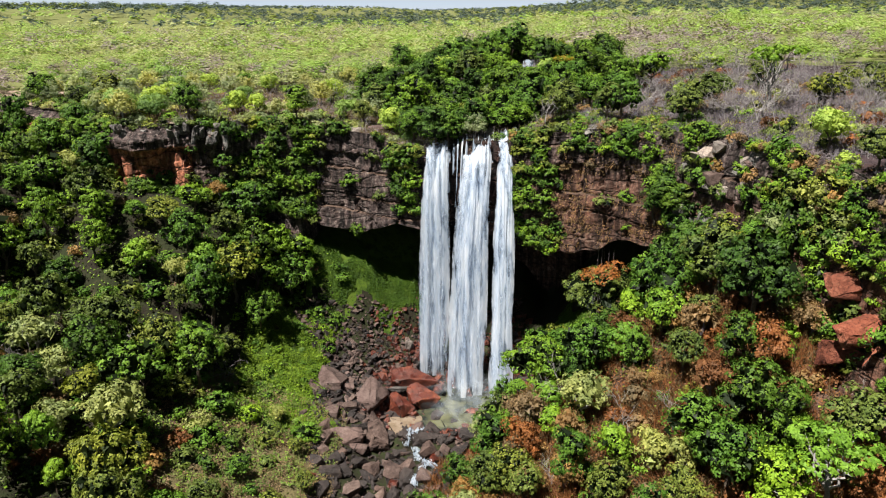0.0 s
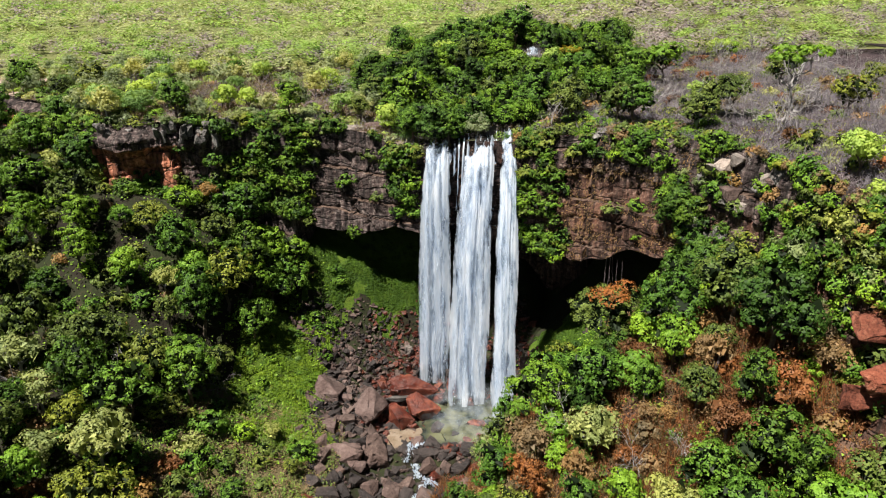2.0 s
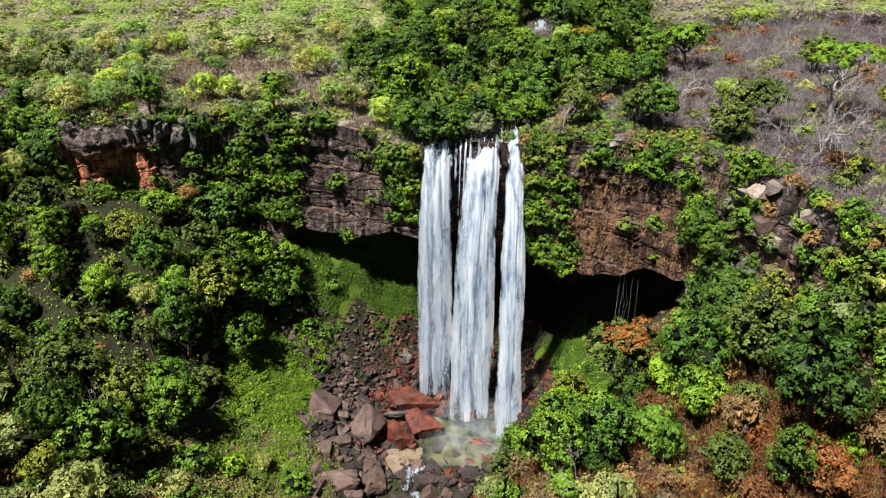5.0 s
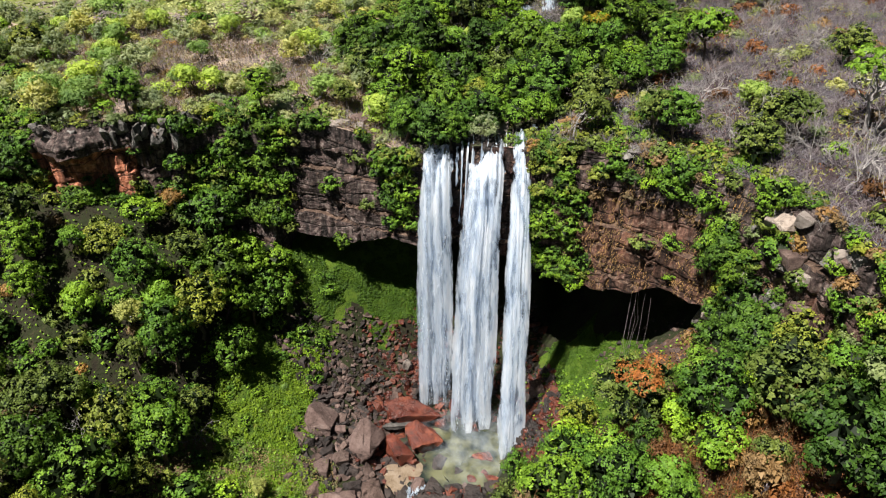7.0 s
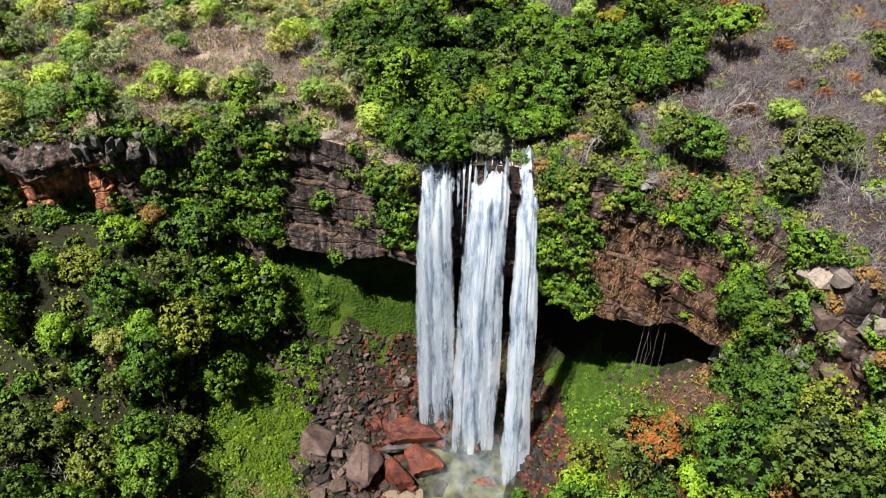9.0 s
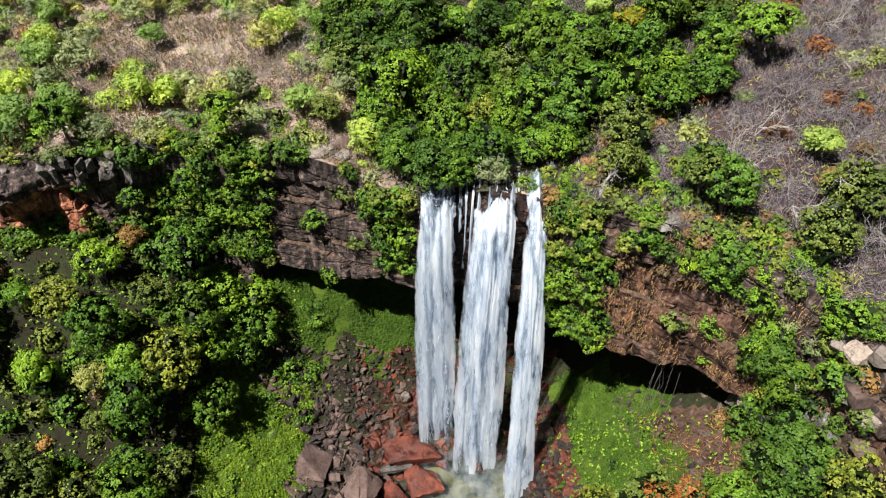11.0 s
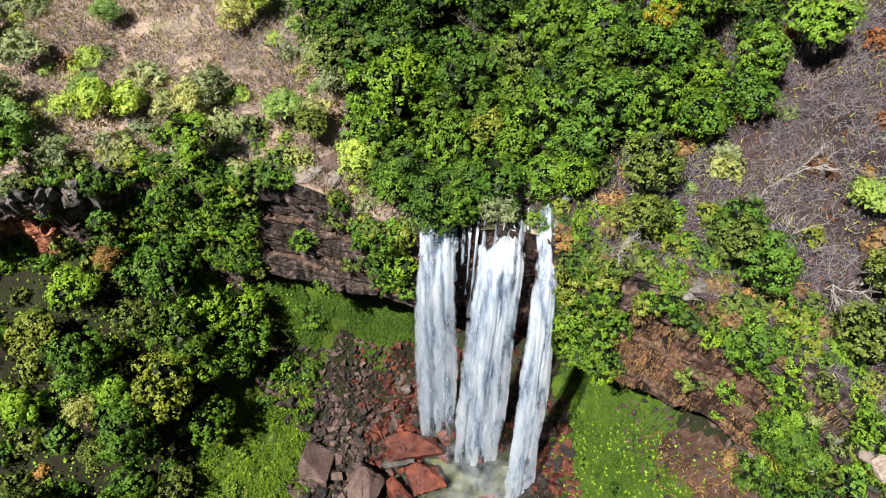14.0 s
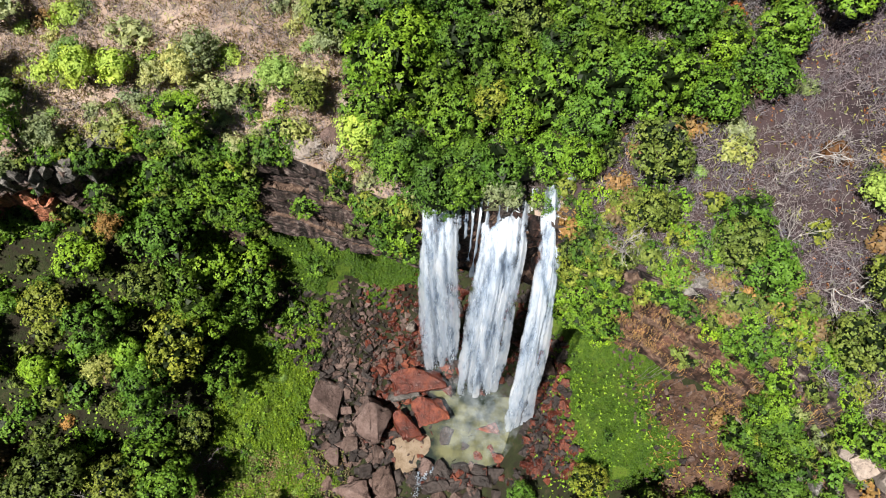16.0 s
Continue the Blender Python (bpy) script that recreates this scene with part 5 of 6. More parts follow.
for kind, x, y, z, sx, sy, sz, rx, ry, rz in [
        ("red", -4.1, 86.1, 11.0, 3.5, 1.9, 1.8, 6, 4, 12), ("grey", -5.8, 84.5, 11.0, 2.2, 0.9, 0.6, 8, 6, 12), ("red", -2.7, 82.8, 10.4, 2.1, 2.2, 1.7, 12, -6, 20),
        ("red", -5.6, 80.9, 10.3, 1.3, 2.3, 1.4, 0, 12, 25), ("red", -4.0, 79.7, 9.9, 0.8, 0.8, 0.6, 0, 0, 40), ("pink", -14.4, 84.0, 13.2, 2.4, 3.0, 1.9, 14, 16, -22),
        ("pink", -9.6, 81.3, 11.4, 2.1, 3.0, 1.8, 12, 14, -30), ("red", 4.1, 80.0, 9.5, 1.5, 1.1, 0.9, 0, 14, 20), ("red", 5.6, 77.0, 9.7, 1.5, 0.8, 0.6, 0, 0, -8),
        ("pink", 7.8, 75.0, 11.4, 2.2, 2.2, 1.8, 0, 8, 10), ("pink", -11.8, 73.3, 10.4, 2.5, 1.7, 1.5, 14, -8, 10), ("brown", -7.8, 74.6, 10.1, 1.9, 2.4, 1.6, 0, 10, 8),
        ("red", 1.2, 87.0, 11.2, 0.9, 0.8, 1.9, 0, 6, 0), ("dark", 0.9, 87.8, 12.6, 0.7, 0.7, 0.8, 0, 0, 0), ("dark", -2.2, 88.3, 12.2, 0.7, 0.7, 1.3, 0, 0, 0), ("dark", -3.2, 88.2, 11.8, 0.6, 0.6, 1.2, 0, 0, 0),
        ("red", -0.9, 84.7, 10.2, 1.0, 1.0, 1.1, 0, 0, 0), ("red", 3.4, 84.8, 10.0, 0.7, 0.6, 0.9, 0, 0, 0), ("pale", -4.6, 92.6, 12.6, 1.2, 0.9, 2.3, 18, 0, 25),
        ("red", 9.8, 84.2, 11.4, 0.9, 1.0, 1.8, 0, 0, 0), ("red", 10.2, 81.2, 11.2, 1.1, 1.2, 0.8, 0, 10, 0), ("red", 8.8, 78.2, 9.9, 1.2, 0.9, 0.7, 0, 0, 30), ("dark", 9.6, 79.4, 10.4, 1.2, 1.0, 0.8, 0, 0, 60),
        ("red", 11.0, 83.0, 12.8, 1.2, 0.9, 0.8, 0, 0, 60), ("dark", 3.2, 74.6, 9.9, 1.8, 0.9, 0.7, 0, 0, -10), ("dark", 0.4, 74.2, 9.8, 1.4, 1.0, 0.7, 0, 0, 20), ("dark", -2.4, 74.0, 9.8, 1.6, 1.0, 0.9, 0, 0, 10),
        ("brown", -16.8, 82.6, 12.8, 1.6, 1.3, 1.2, 0, 0, 0), ("brown", -10.8, 78.6, 10.6, 1.1, 1.3, 0.9, 0, 0, 0), ("brown", -9.0, 77.6, 10.2, 1.0, 1.4, 0.9, 0, 12, -20),
        ("dark", -14.8, 74.8, 10.2, 1.6, 1.4, 1.2, 0, 0, 0), ("pink", -18.8, 76.8, 12.4, 1.2, 1.1, 0.9, 0, 0, 0), ("pink", -16.4, 75.6, 11.4, 1.0, 0.9, 0.8, 0, 0, 0),
        ("pale", -19.0, 87.8, 15.2, 0.8, 0.5, 0.4, 0, 10, 30), ("pale", -17.6, 88.6, 15.0, 0.9, 0.5, 0.4, 10, 0, 60), ("pink", -20.8, 68.0, 10.2, 1.4, 1.2, 0.9, 0, 0, 0), ("brown", 11.2, 86.6, 14.6, 1.3, 1.0, 1.2, 0, 0, 0)]:
    boulder(kind, x, y, z, sx, sy, sz, rx, ry, rz, True)

# outcrops on the cliff
for kind, x, y, z, sx, sy, sz, rx, ry, rz in [
                ("pale", 26.2, 78.9, 32.6, 1.2, 1.2, 1.9, 0, 10, 0), ("grey", 25.6, 80.2, 31.0, 0.9, 0.8, 1.0, 0, 0, 40),
        ("pale", -11.4, 100.4, 43.1, 2.3, 1.5, 0.9, 0, 0, 10), ("pink", -9.4, 101.6, 43.2, 1.7, 1.2, 0.7, 4, 0, 50), ("pale", -8.0, 104.4, 43.4, 1.5, 1.0, 0.6, 0, 6, 20), ("pale", -9.8, 99.6, 42.9, 0.9, 0.7, 0.5, 0, 0, 60), ("pink", -12.6, 99.8, 42.9, 0.8, 0.8, 0.5, 0, 0, 30), ("brown", -8.4, 98.8, 42.6, 0.9, 0.7, 0.5, 0, 0, 70),
        ("pale", 6.4, 97.4, 43.6, 0.9, 0.8, 0.8, 0, 0, 0), ("grey", 18.6, 87.2, 45.6, 1.8, 1.3, 0.8, 0, 0, 0), ("pale", 21.4, 84.6, 44.6, 1.7, 1.2, 0.9, 0, 10, 30),
        ("iron", 10.6, 90.6, 38.4, 1.1, 0.9, 0.8, 0, 0, 0), ("grey", 10.8, 89.6, 37.0, 1.5, 1.2, 0.7, 0, 0, 0)]:
    ob = boulder(kind, x, y, z, sx, sy, sz, rx, ry, rz, sx > 1.2)
    tagged(ob, category="rock", group="outcrop blocks")

for i in range(14):
    c = int(np.searchsorted(EX, RNG.uniform(26.6, 31.0)))
    x, y, z = cliff_pts[int(RNG.integers(6, 50)), c]
    s = RNG.uniform(0.45, 1.05)
    ob = boulder(pick_kind({"grey": 5, "pink": 2, "brown": 3}), x, y, z, s * 1.2, s, s * 0.85, RNG.uniform(-20, 20), RNG.uniform(-20, 20))
    tagged(ob, category="rock", group="outcrop blocks")
for kind, x, y, z, sx, sy, sz in [("pale", 31.0, 73.6, 37.0, 1.8, 1.4, 1.0), ("pink", 33.0, 72.0, 37.4, 1.6, 1.5, 1.0), ("pale", 29.4, 75.8, 45.6, 2.2, 1.3, 1.0), ("grey", 31.0, 74.6, 46.0, 1.6, 1.2, 0.9),
                                  ("pale", 20.4, 86.2, 45.8, 1.9, 1.0, 0.7), ("pink", 26.2, 80.0, 44.2, 1.9, 1.3, 1.0), ("pale", 24.4, 81.6, 44.6, 1.5, 1.1, 0.8), ("pale", 5.4, 99.4, 43.6, 1.1, 0.9, 0.9), ("pale", 12.6, 119.8, 49.2, 1.7, 1.4, 1.1), ("grey", 9.6, 123.6, 49.4, 1.3, 1.0, 0.8),
                                  ("iron", 32.6, 52.0, 39.0, 2.3, 1.8, 1.6), ("iron", 32.8, 49.6, 36.6, 2.6, 1.9, 1.5), ("iron", 32.0, 50.4, 34.0, 2.2, 1.7, 1.5)]:
    ob = boulder(kind, x, y, z, sx, sy, sz, 8, 8, None, True)
    tagged(ob, "red sandstone block on the steep slope" if kind == "iron" else "pale weathered sandstone block on the clifftop", "rock", "outcrop blocks")
for i in range(34):
    x = RNG.uniform(-3.5, 11.5)
    y = edge_y(x) + RNG.uniform(0.3, 3.0)
    s = RNG.uniform(0.35, 0.8)
    ob = boulder("dark", x, y, float(plateau_z(x, y)) + 0.1, s * 1.3, s, s * 0.7)
    tagged(ob, "dark wet rock at the lip of the falls", "rock", "lip rocks")

# boulders of the streambed
for x, y in scatter(-15, 5, 54, 80, 1.55, lambda x, y: in_rocks(x, y)):
    s = RNG.uniform(0.5, 1.15)
    boulder(pick_kind({"dark": 7, "brown": 3, "pink": 1.2, "red": 1.2}), x, y, float(gorge_z(x, y)) + 0.15 * s, s * 1.15, s, s * 0.75, RNG.uniform(-15, 15), RNG.uniform(-15, 15))

# talus of broken blocks under the overhang
def rubble(name, label, places, mats, idx, seed):
    rng = np.random.default_rng(seed)
    base = []
    for m in range(8):
        bm = hull_block(rng, 10, (1.0, 0.8, 0.55))
        bmesh.ops.triangulate(bm, faces=bm.faces)
        bm.verts.index_update()
        base.append((np.array([p.co[:] for p in bm.verts]), np.array([[q.index for q in f.verts] for f in bm.faces])))
        bm.free()
    V, F, M, n = [], [], [], 0
    for (x, y, z, s), i in zip(places, idx):
        v, f = base[rng.integers(8)]
        r = np.array(Euler((*rng.normal(0, 0.45, 2), rng.uniform(0, 6.3))).to_matrix())
        V.append((v * s * rng.uniform(0.6, 1.3, 3)) @ r.T + [x, y, z])
        F.append(f + n)
        M.append(np.full(len(f), i))
        n += len(v)
    ob = new(name, mesh_np(name, np.concatenate(V), np.concatenate(F), mats, np.concatenate(M)))
    return tagged(ob, label, "rocks", kind="stuff")


pl, ix = [], []
for x, y in zip(RNG.uniform(-21, -2.5, 3500), RNG.uniform(77, 96, 3500)):
    edge_l = -16.0 + 1.6 * math.sin(y * 0.6) - 3.5 * sstep(84, 89, y)
    if x < edge_l or (x < -13 and y > 95):
        continue
    if y < 84 and RNG.uniform() < 0.4:
        continue
    s = 0.16 + (0.75 - 0.3 * sstep(86, 92, y)) * RNG.uniform() ** 2.4
    pl.append((x, y, float(gorge_z(x, y)) + 0.2 * s, s))
    wet = sstep(-11, -6.5, x + RNG.uniform(-2.5, 2.5))
    ix.append(1 if RNG.uniform() < wet * 0.65 else (0 if RNG.uniform() < 0.5 else 3 if RNG.uniform() < 0.2 else 2))
for x, y in zip(RNG.uniform(-4, 14, 2000), RNG.uniform(74, 100, 2000)):
    if -1.8 < x < 8.0 and 76 < y < 86:
        continue
    if x > 12.6 + 0.9 * math.sin(y):
        continue
    s = 0.16 + 0.7 * RNG.uniform() ** 2.4
    pl.append((x, y, float(gorge_z(x, y)) + 0.2 * s, s))
    ix.append(1 if RNG.uniform() < 0.5 else 0)
for x, y in zip(RNG.uniform(-18, 4, 2200), RNG.uniform(52, 79, 2200)):
    if in_rocks(x, y):
        s = 0.15 + 0.5 * RNG.uniform() ** 2
        pl.append((x, y, float(gorge_z(x, y)) + 0.15 * s, s))
        ix.append(0 if RNG.uniform() < 0.65 else 2)
for x, y in zip(RNG.uniform(8.2, 13.0, 650), RNG.uniform(75, 90, 650)):
    if x < 9.0 and 79 < y < 83:
        continue
    s = 0.25 + 0.6 * RNG.uniform() ** 2
    pl.append((x, y, float(gorge_z(x, y)) + 0.35 * s, s))
    ix.append(1 if RNG.uniform() < 0.55 else 0)
for x, y in zip(RNG.uniform(18, 25.5, 420), RNG.uniform(71, 88, 420)):
    s = 0.1 + 0.4 * RNG.uniform() ** 2.5
    pl.append((x, y, float(gorge_z(x, y)) + 0.1 * s, s))
    ix.append(2 if RNG.uniform() < 0.6 else 0)
rubble("rubble", "broken dark red and brown blocks of fallen sandstone", pl, [ROCK_DARK, ROCK_RED, ROCK_BROWN, ROCK_PINK], ix, 5)

# sand bar at the pool's edge
a = np.linspace(0, 2 * np.pi, 61)[:-1]
ring_r = 0.95 + 0.3 * np.sin(2 * a + 0.6) + 0.15 * np.sin(3 * a)
sv = np.concatenate([np.stack([-5.0 + 2.4 * q * ring_r * np.cos(a), 77.9 + 2.9 * q * ring_r * np.sin(a), POOL_Z - 0.12 + 0.3 * (1 - q ** 2) + 0.05 * (fbm(2.4 * q * np.cos(a) * 1.1 + 5, 2.9 * q * np.sin(a) * 1.1) - 0.45)], 1) for q in (0.01, 0.12, 0.25, 0.38, 0.5, 0.62, 0.74, 0.86, 1.0)])
sf = [(r * 60 + i, r * 60 + (i + 1) % 60, (r + 1) * 60 + (i + 1) % 60, (r + 1) * 60 + i) for r in range(8) for i in range(60)]
sand = new("sand_bar", mesh_np("sand_bar", sv, np.array(sf)[:, ::-1], SAND, smooth=True))
tagged(sand, "pale wet sand bar at the pool", "sand", kind="structure")


# thin veils of mist drifting off the foot of the falls
mm, mn, ml, mb = material("mist", 0.9)
mb.inputs["Base Color"].default_value = (0.66, 0.74, 0.82, 1)
uvn = mn.new("ShaderNodeUVMap")
msep = mn.new("ShaderNodeSeparateXYZ")
ml.new(uvn.outputs[0], msep.inputs[0])
ga = maths(mn, ml, "MULTIPLY", msep.outputs[0], maths(mn, ml, "SUBTRACT", 1.0, msep.outputs[0]))
gb = maths(mn, ml, "MULTIPLY", msep.outputs[1], maths(mn, ml, "SUBTRACT", 1.0, msep.outputs[1]))
mg = mn.new("ShaderNodeNewGeometry")
mnz = noise_node(mn, ml, mg.outputs["Position"], 0.7, 4)
ma = maths(mn, ml, "MULTIPLY", maths(mn, ml, "MULTIPLY", maths(mn, ml, "MULTIPLY", ga, gb), 16.0), ramp(mn, ml, mnz, [(0.38, (0.0,)), (0.62, (0.08,))]))
ml.new(ma, mb.inputs["Alpha"])
mist = tagged(new("mist"), "thin grey mist over the plunge pool", "mist")
for k, (xm, ym, zm, wx, wy) in enumerate([(-0.8, 85.8, 11.4, 3.2, 2.4), (3.2, 83.4, 11.2, 4.2, 3.0), (6.8, 79.8, 10.9, 3.2, 2.6), (1.6, 80.8, 10.7, 4.6, 3.4), (3.4, 78.2, 10.4, 4.8, 2.8), (4.6, 82.0, 12.4, 4.2, 2.6)]):
    u, w = np.meshgrid(np.linspace(0, 1, 16), np.linspace(0, 1, 12))
    P = np.stack([xm + 2 * wx * (u - 0.5), ym + 2 * wy * (0.5 - w), zm + 0.6 * wy * (0.5 - w) + 0.5 * (vnoise(u * 4 + k, w * 3) - 0.5)], 2).reshape(-1, 3)
    me = mesh_np("veil", P, grid_faces(12, 16), mm, smooth=True)
    uvl = me.uv_layers.new(name="UVMap")
    vi = np.zeros(len(me.loops), np.int32)
    me.loops.foreach_get("vertex_index", vi)
    uvl.data.foreach_set("uv", np.stack([u.ravel(), w.ravel()], 1)[vi].astype(np.float32).ravel())
    ob = part("veil", me, mist)
    ob.visible_shadow = False

# ---- ground cover: creepers and moss on the slopes ----
def carpet(name, label, leaf, n, box, size, keep=None, lift=0.25, surf=gorge_z, seed=1):
    rng = np.random.default_rng(seed)
    x, y = rng.uniform(box[0], box[1], n), rng.uniform(box[2], box[3], n)
    k = vnoise(x * 0.55 + seed, y * 0.55) + 0.5 * (vnoise(x * 1.7, y * 1.7 + seed) - 0.5) > 0.34
    if keep is not None:
        k &= keep(x, y)
    x, y = x[k], y[k]
    z = surf(x, y) + rng.uniform(0.02, lift, len(x)) * (0.4 + 1.2 * vnoise(x * 1.1, y * 1.1))
    v, f = leaf_tris(np.stack([x, y, z], 1), np.tile([0, -0.25, 0.8], (len(x), 1)), size, rng)
    ob = new(name, mesh_np(name, v, f, LEAF[leaf]))
    return tagged(ob, label, "ground cover", kind="stuff")


carpet("moss_slope", "bright green moss and creepers on the wet slope", "moss", 80000, (9, 24, 73, 94), 0.085, lambda x, y: (x > 12.2 + 1.2 * np.sin(y * 0.9)) & (x < 22 + 1.6 * np.sin(y * 0.6) - 0.25 * np.abs(y - 84)), 0.22, seed=2)
carpet("moss_bank", "green mossy bank under the overhang", "moss", 40000, (-20, -2.5, 91.5, 101), 0.11, lambda x, y: y > 95.4 + 1.2 * np.sin(x * 0.9) + 2.0 * (vnoise(x * 1.3, y * 1.3) - 0.5), 0.5, seed=3)
carpet("herbs", "low bright green herbs on the stream bank", "moss", 52000, (-26, -13, 71, 92), 0.12, lambda x, y: x < -15.0 + 1.5 * np.sin(y * 0.7) + 2 * (vnoise(x, y) - 0.5), 0.5, seed=4)
carpet("dry_grass", "dry tan grass and litter on the stream bank", "dry", 26000, (-32, -12, 54, 78), 0.11, None, 0.45, seed=5)
carpet("low_scrub", "low olive scrub on the stream bank", "olive", 20000, (-32, -12, 54, 78), 0.12, None, 0.6, seed=6)
carpet("forest_herbs", "dark leafy undergrowth of the gorge forest", "green", 22000, (-60, 34, 40, 100), 0.18, lambda x, y: ~((x > -16) & (x < 9) & (y > 60)) & (y < edge_y(x) - 0.5), 0.8, seed=7)
carpet("clifftop_grass", "tufts of yellow-green grass on the dry plateau", "pale", 16000, (-62, 50, 72, 140), 0.1, lambda x, y: (y > edge_y(x) + 0.4) & (np.abs(x - 6) > 7), 0.35, plateau_z, seed=8)
carpet("clifftop_litter", "brown litter strewn over the plateau", "grey", 18000, (-62, 50, 72, 140), 0.09, lambda x, y: (y > edge_y(x) + 0.4) & (np.abs(x - 6) > 7), 0.2, plateau_z, seed=9)

# ---- upper stream and spray ----
stream = new("stream")
tagged(stream, "small stream tumbling to the lip of the falls", "stream")
yy = np.linspace(94.2, 150, 90)
cx = np.interp(yy, [94, 97, 101, 106, 115, 150], [5.6, 7.5, 11.2, 12.5, 12.5, 14.5])
hw = np.interp(yy, [94, 95.5, 100, 150], [3.2, 1.2, 0.6, 1.2])
V = np.concatenate([np.stack([cx + k * hw, yy, plateau_z(cx, yy) + 0.12 + 0 * yy], 1) for k in (-1, -0.3, 0.4, 1)])
n = len(yy)
F = np.concatenate([np.stack([np.arange(n - 1) + k * n, np.arange(1, n) + k * n, np.arange(1, n) + (k + 1) * n, np.arange(n - 1) + (k + 1) * n], 1) for k in range(3)])
part("water", mesh_np("stream_water", V, F[:, ::-1], POOL, smooth=True), stream)
rg = np.random.default_rng(77)
for x, y, w, h, n in [(9.9, 96.6, 0.3, 0.5, 90), (11.6, 101.6, 0.25, 0.5, 80), (12.2, 105.0, 0.25, 0.5, 80), (11.4, 125.5, 1.2, 0.5, 90), (10.9, 122.0, 0.9, 0.7, 110), (14.4, 122.4, 0.9, 0.9, 130), (12.6, 117.4, 0.5, 0.5, 60)]:
    z = float(plateau_z(x, y)) + 0.35
    q = rg.uniform(0, 1, n)
    P = np.stack([x + rg.normal(0, 0.4, n) * w + 0.4 * w * np.sin(q * 5), y - 1.4 * q * w, z + h * (1 - q) ** 1.5], 1)
    drops("cascade", P, np.array([0, -0.5, -0.8]), 0.24 + 0.14 * w, 0.05 + 0.05 * w, rg, stream, (0, 0, 0))

# rapids leaving the pool
rapids = tagged(new("rapids"), "white rapids running out between dark boulders", "stream")
for k, (off, w, ya, yb) in enumerate([(-0.5, 0.3, 75.5, 73.0), (0.2, 0.4, 72.6, 71.2), (0.6, 0.3, 76.4, 74.8), (0.0, 0.45, 71.0, 69.0), (-0.4, 0.3, 68.4, 67.0), (0.3, 0.3, 65.5, 63.6), (0.7, 0.25, 70.6, 69.8)]):
    yy = np.linspace(ya, yb, 16)
    cx = np.interp(yy, [56, 62, 66, 70, 73, 75, 78], [-7.5, -5.0, -3.2, -1.8, -4.4, -3.6, -1.5]) + off + 0.5 * np.sin(yy * 1.3 + k)
    q = rg.integers(0, 16, 140)
    P = np.stack([cx[q] + rg.normal(0, 0.6 * w, 140), yy[q] + rg.normal(0, 0.1, 140), gorge_z(cx, yy)[q] + 0.4 + rg.uniform(-0.1, 0.25, 140)], 1)
    drops("rapid", P, np.array([0, -1.0, -0.3]) + rg.normal(0, 0.3, (140, 3)), 0.16, 0.05, rg, rapids, (0, 0, 0))


# ---- dry grass and fallen twigs on the plateau ----
def blades(name, label, mat, n, box, length, width, up, keep, surf=plateau_z, seed=1, thresh=0.3):
    """Thin blades or twigs, standing or lying, each one a sliver."""
    rng = np.random.default_rng(seed)
    x, y = rng.uniform(box[0], box[1], n), rng.uniform(box[2], box[3], n)
    k = keep(x, y) & (vnoise(x * 0.4 + seed, y * 0.4) + 0.6 * (vnoise(x * 1.3, y * 1.3 + seed) - 0.5) > thresh)
    x, y = x[k], y[k]
    n = len(x)
    p = np.stack([x, y, surf(x, y) + rng.uniform(0.0, 0.5, n) * up], 1)
    d = rng.normal(0, 1, (n, 3))
    d[:, 2] = np.abs(d[:, 2]) * up * 1.6 + 0.02
    d /= np.linalg.norm(d, axis=1)[:, None]
    s = np.cross(d, rng.normal(0, 1, (n, 3)))
    s /= np.linalg.norm(s, axis=1)[:, None]
    L = length * rng.uniform(0.5, 1.4, (n, 1))
    v = np.stack([p - s * width, p + s * width, p + d * L], 1).reshape(-1, 3)
    ob = new(name, mesh_np(name, v, np.arange(3 * n).reshape(-1, 3), mat))
    return tagged(ob, label, "ground cover", kind="stuff")


on_top = lambda x, y: y > edge_y(x) + 0.3
blades("dry_tufts", "tufts of dry straw grass on the plateau", LEAF["dry"], 85000, (-66, 10, 94, 138), 0.5, 0.05, 1.0, lambda x, y: on_top(x, y) & ((x < -6) | (x > 9)), seed=31)
blades("green_tufts", "tufts of yellow-green grass on the plateau", LEAF["pale"], 40000, (-70, 60, 60, 140), 0.5, 0.06, 1.0, on_top, seed=32, thresh=0.45)
blades("fallen_twigs", "grey fallen twigs strewn over dry earth", LEAF["grey"], 80000, (-66, 10, 94, 138), 0.95, 0.022, 0.7, on_top, seed=33)
blades("dead_brush", "tangled leafless grey brush on burnt earth", LEAF["grey"], 190000, (10, 60, 48, 138), 0.95, 0.022, 0.8, lambda x, y: on_top(x, y) & (x > 11 + 4 * np.sin(y * 0.2)), seed=34, thresh=0.28)
blades("dead_leaves", "red-brown dead leaves under the brush", LEAF["rust"], 16000, (10, 60, 48, 140), 0.25, 0.09, 0.4, lambda x, y: on_top(x, y) & (x > 11), seed=35, thresh=0.5)
blades("hanging_grass", "dry brown grass on the ledges of the slope", LEAF["dry"], 22000, (2, 33, 38, 92), 0.6, 0.04, 1.0, lambda x, y: (y < edge_y(x) - 0.5) & ~((x < 19) & (y > 72)), gorge_z, 36, 0.4)

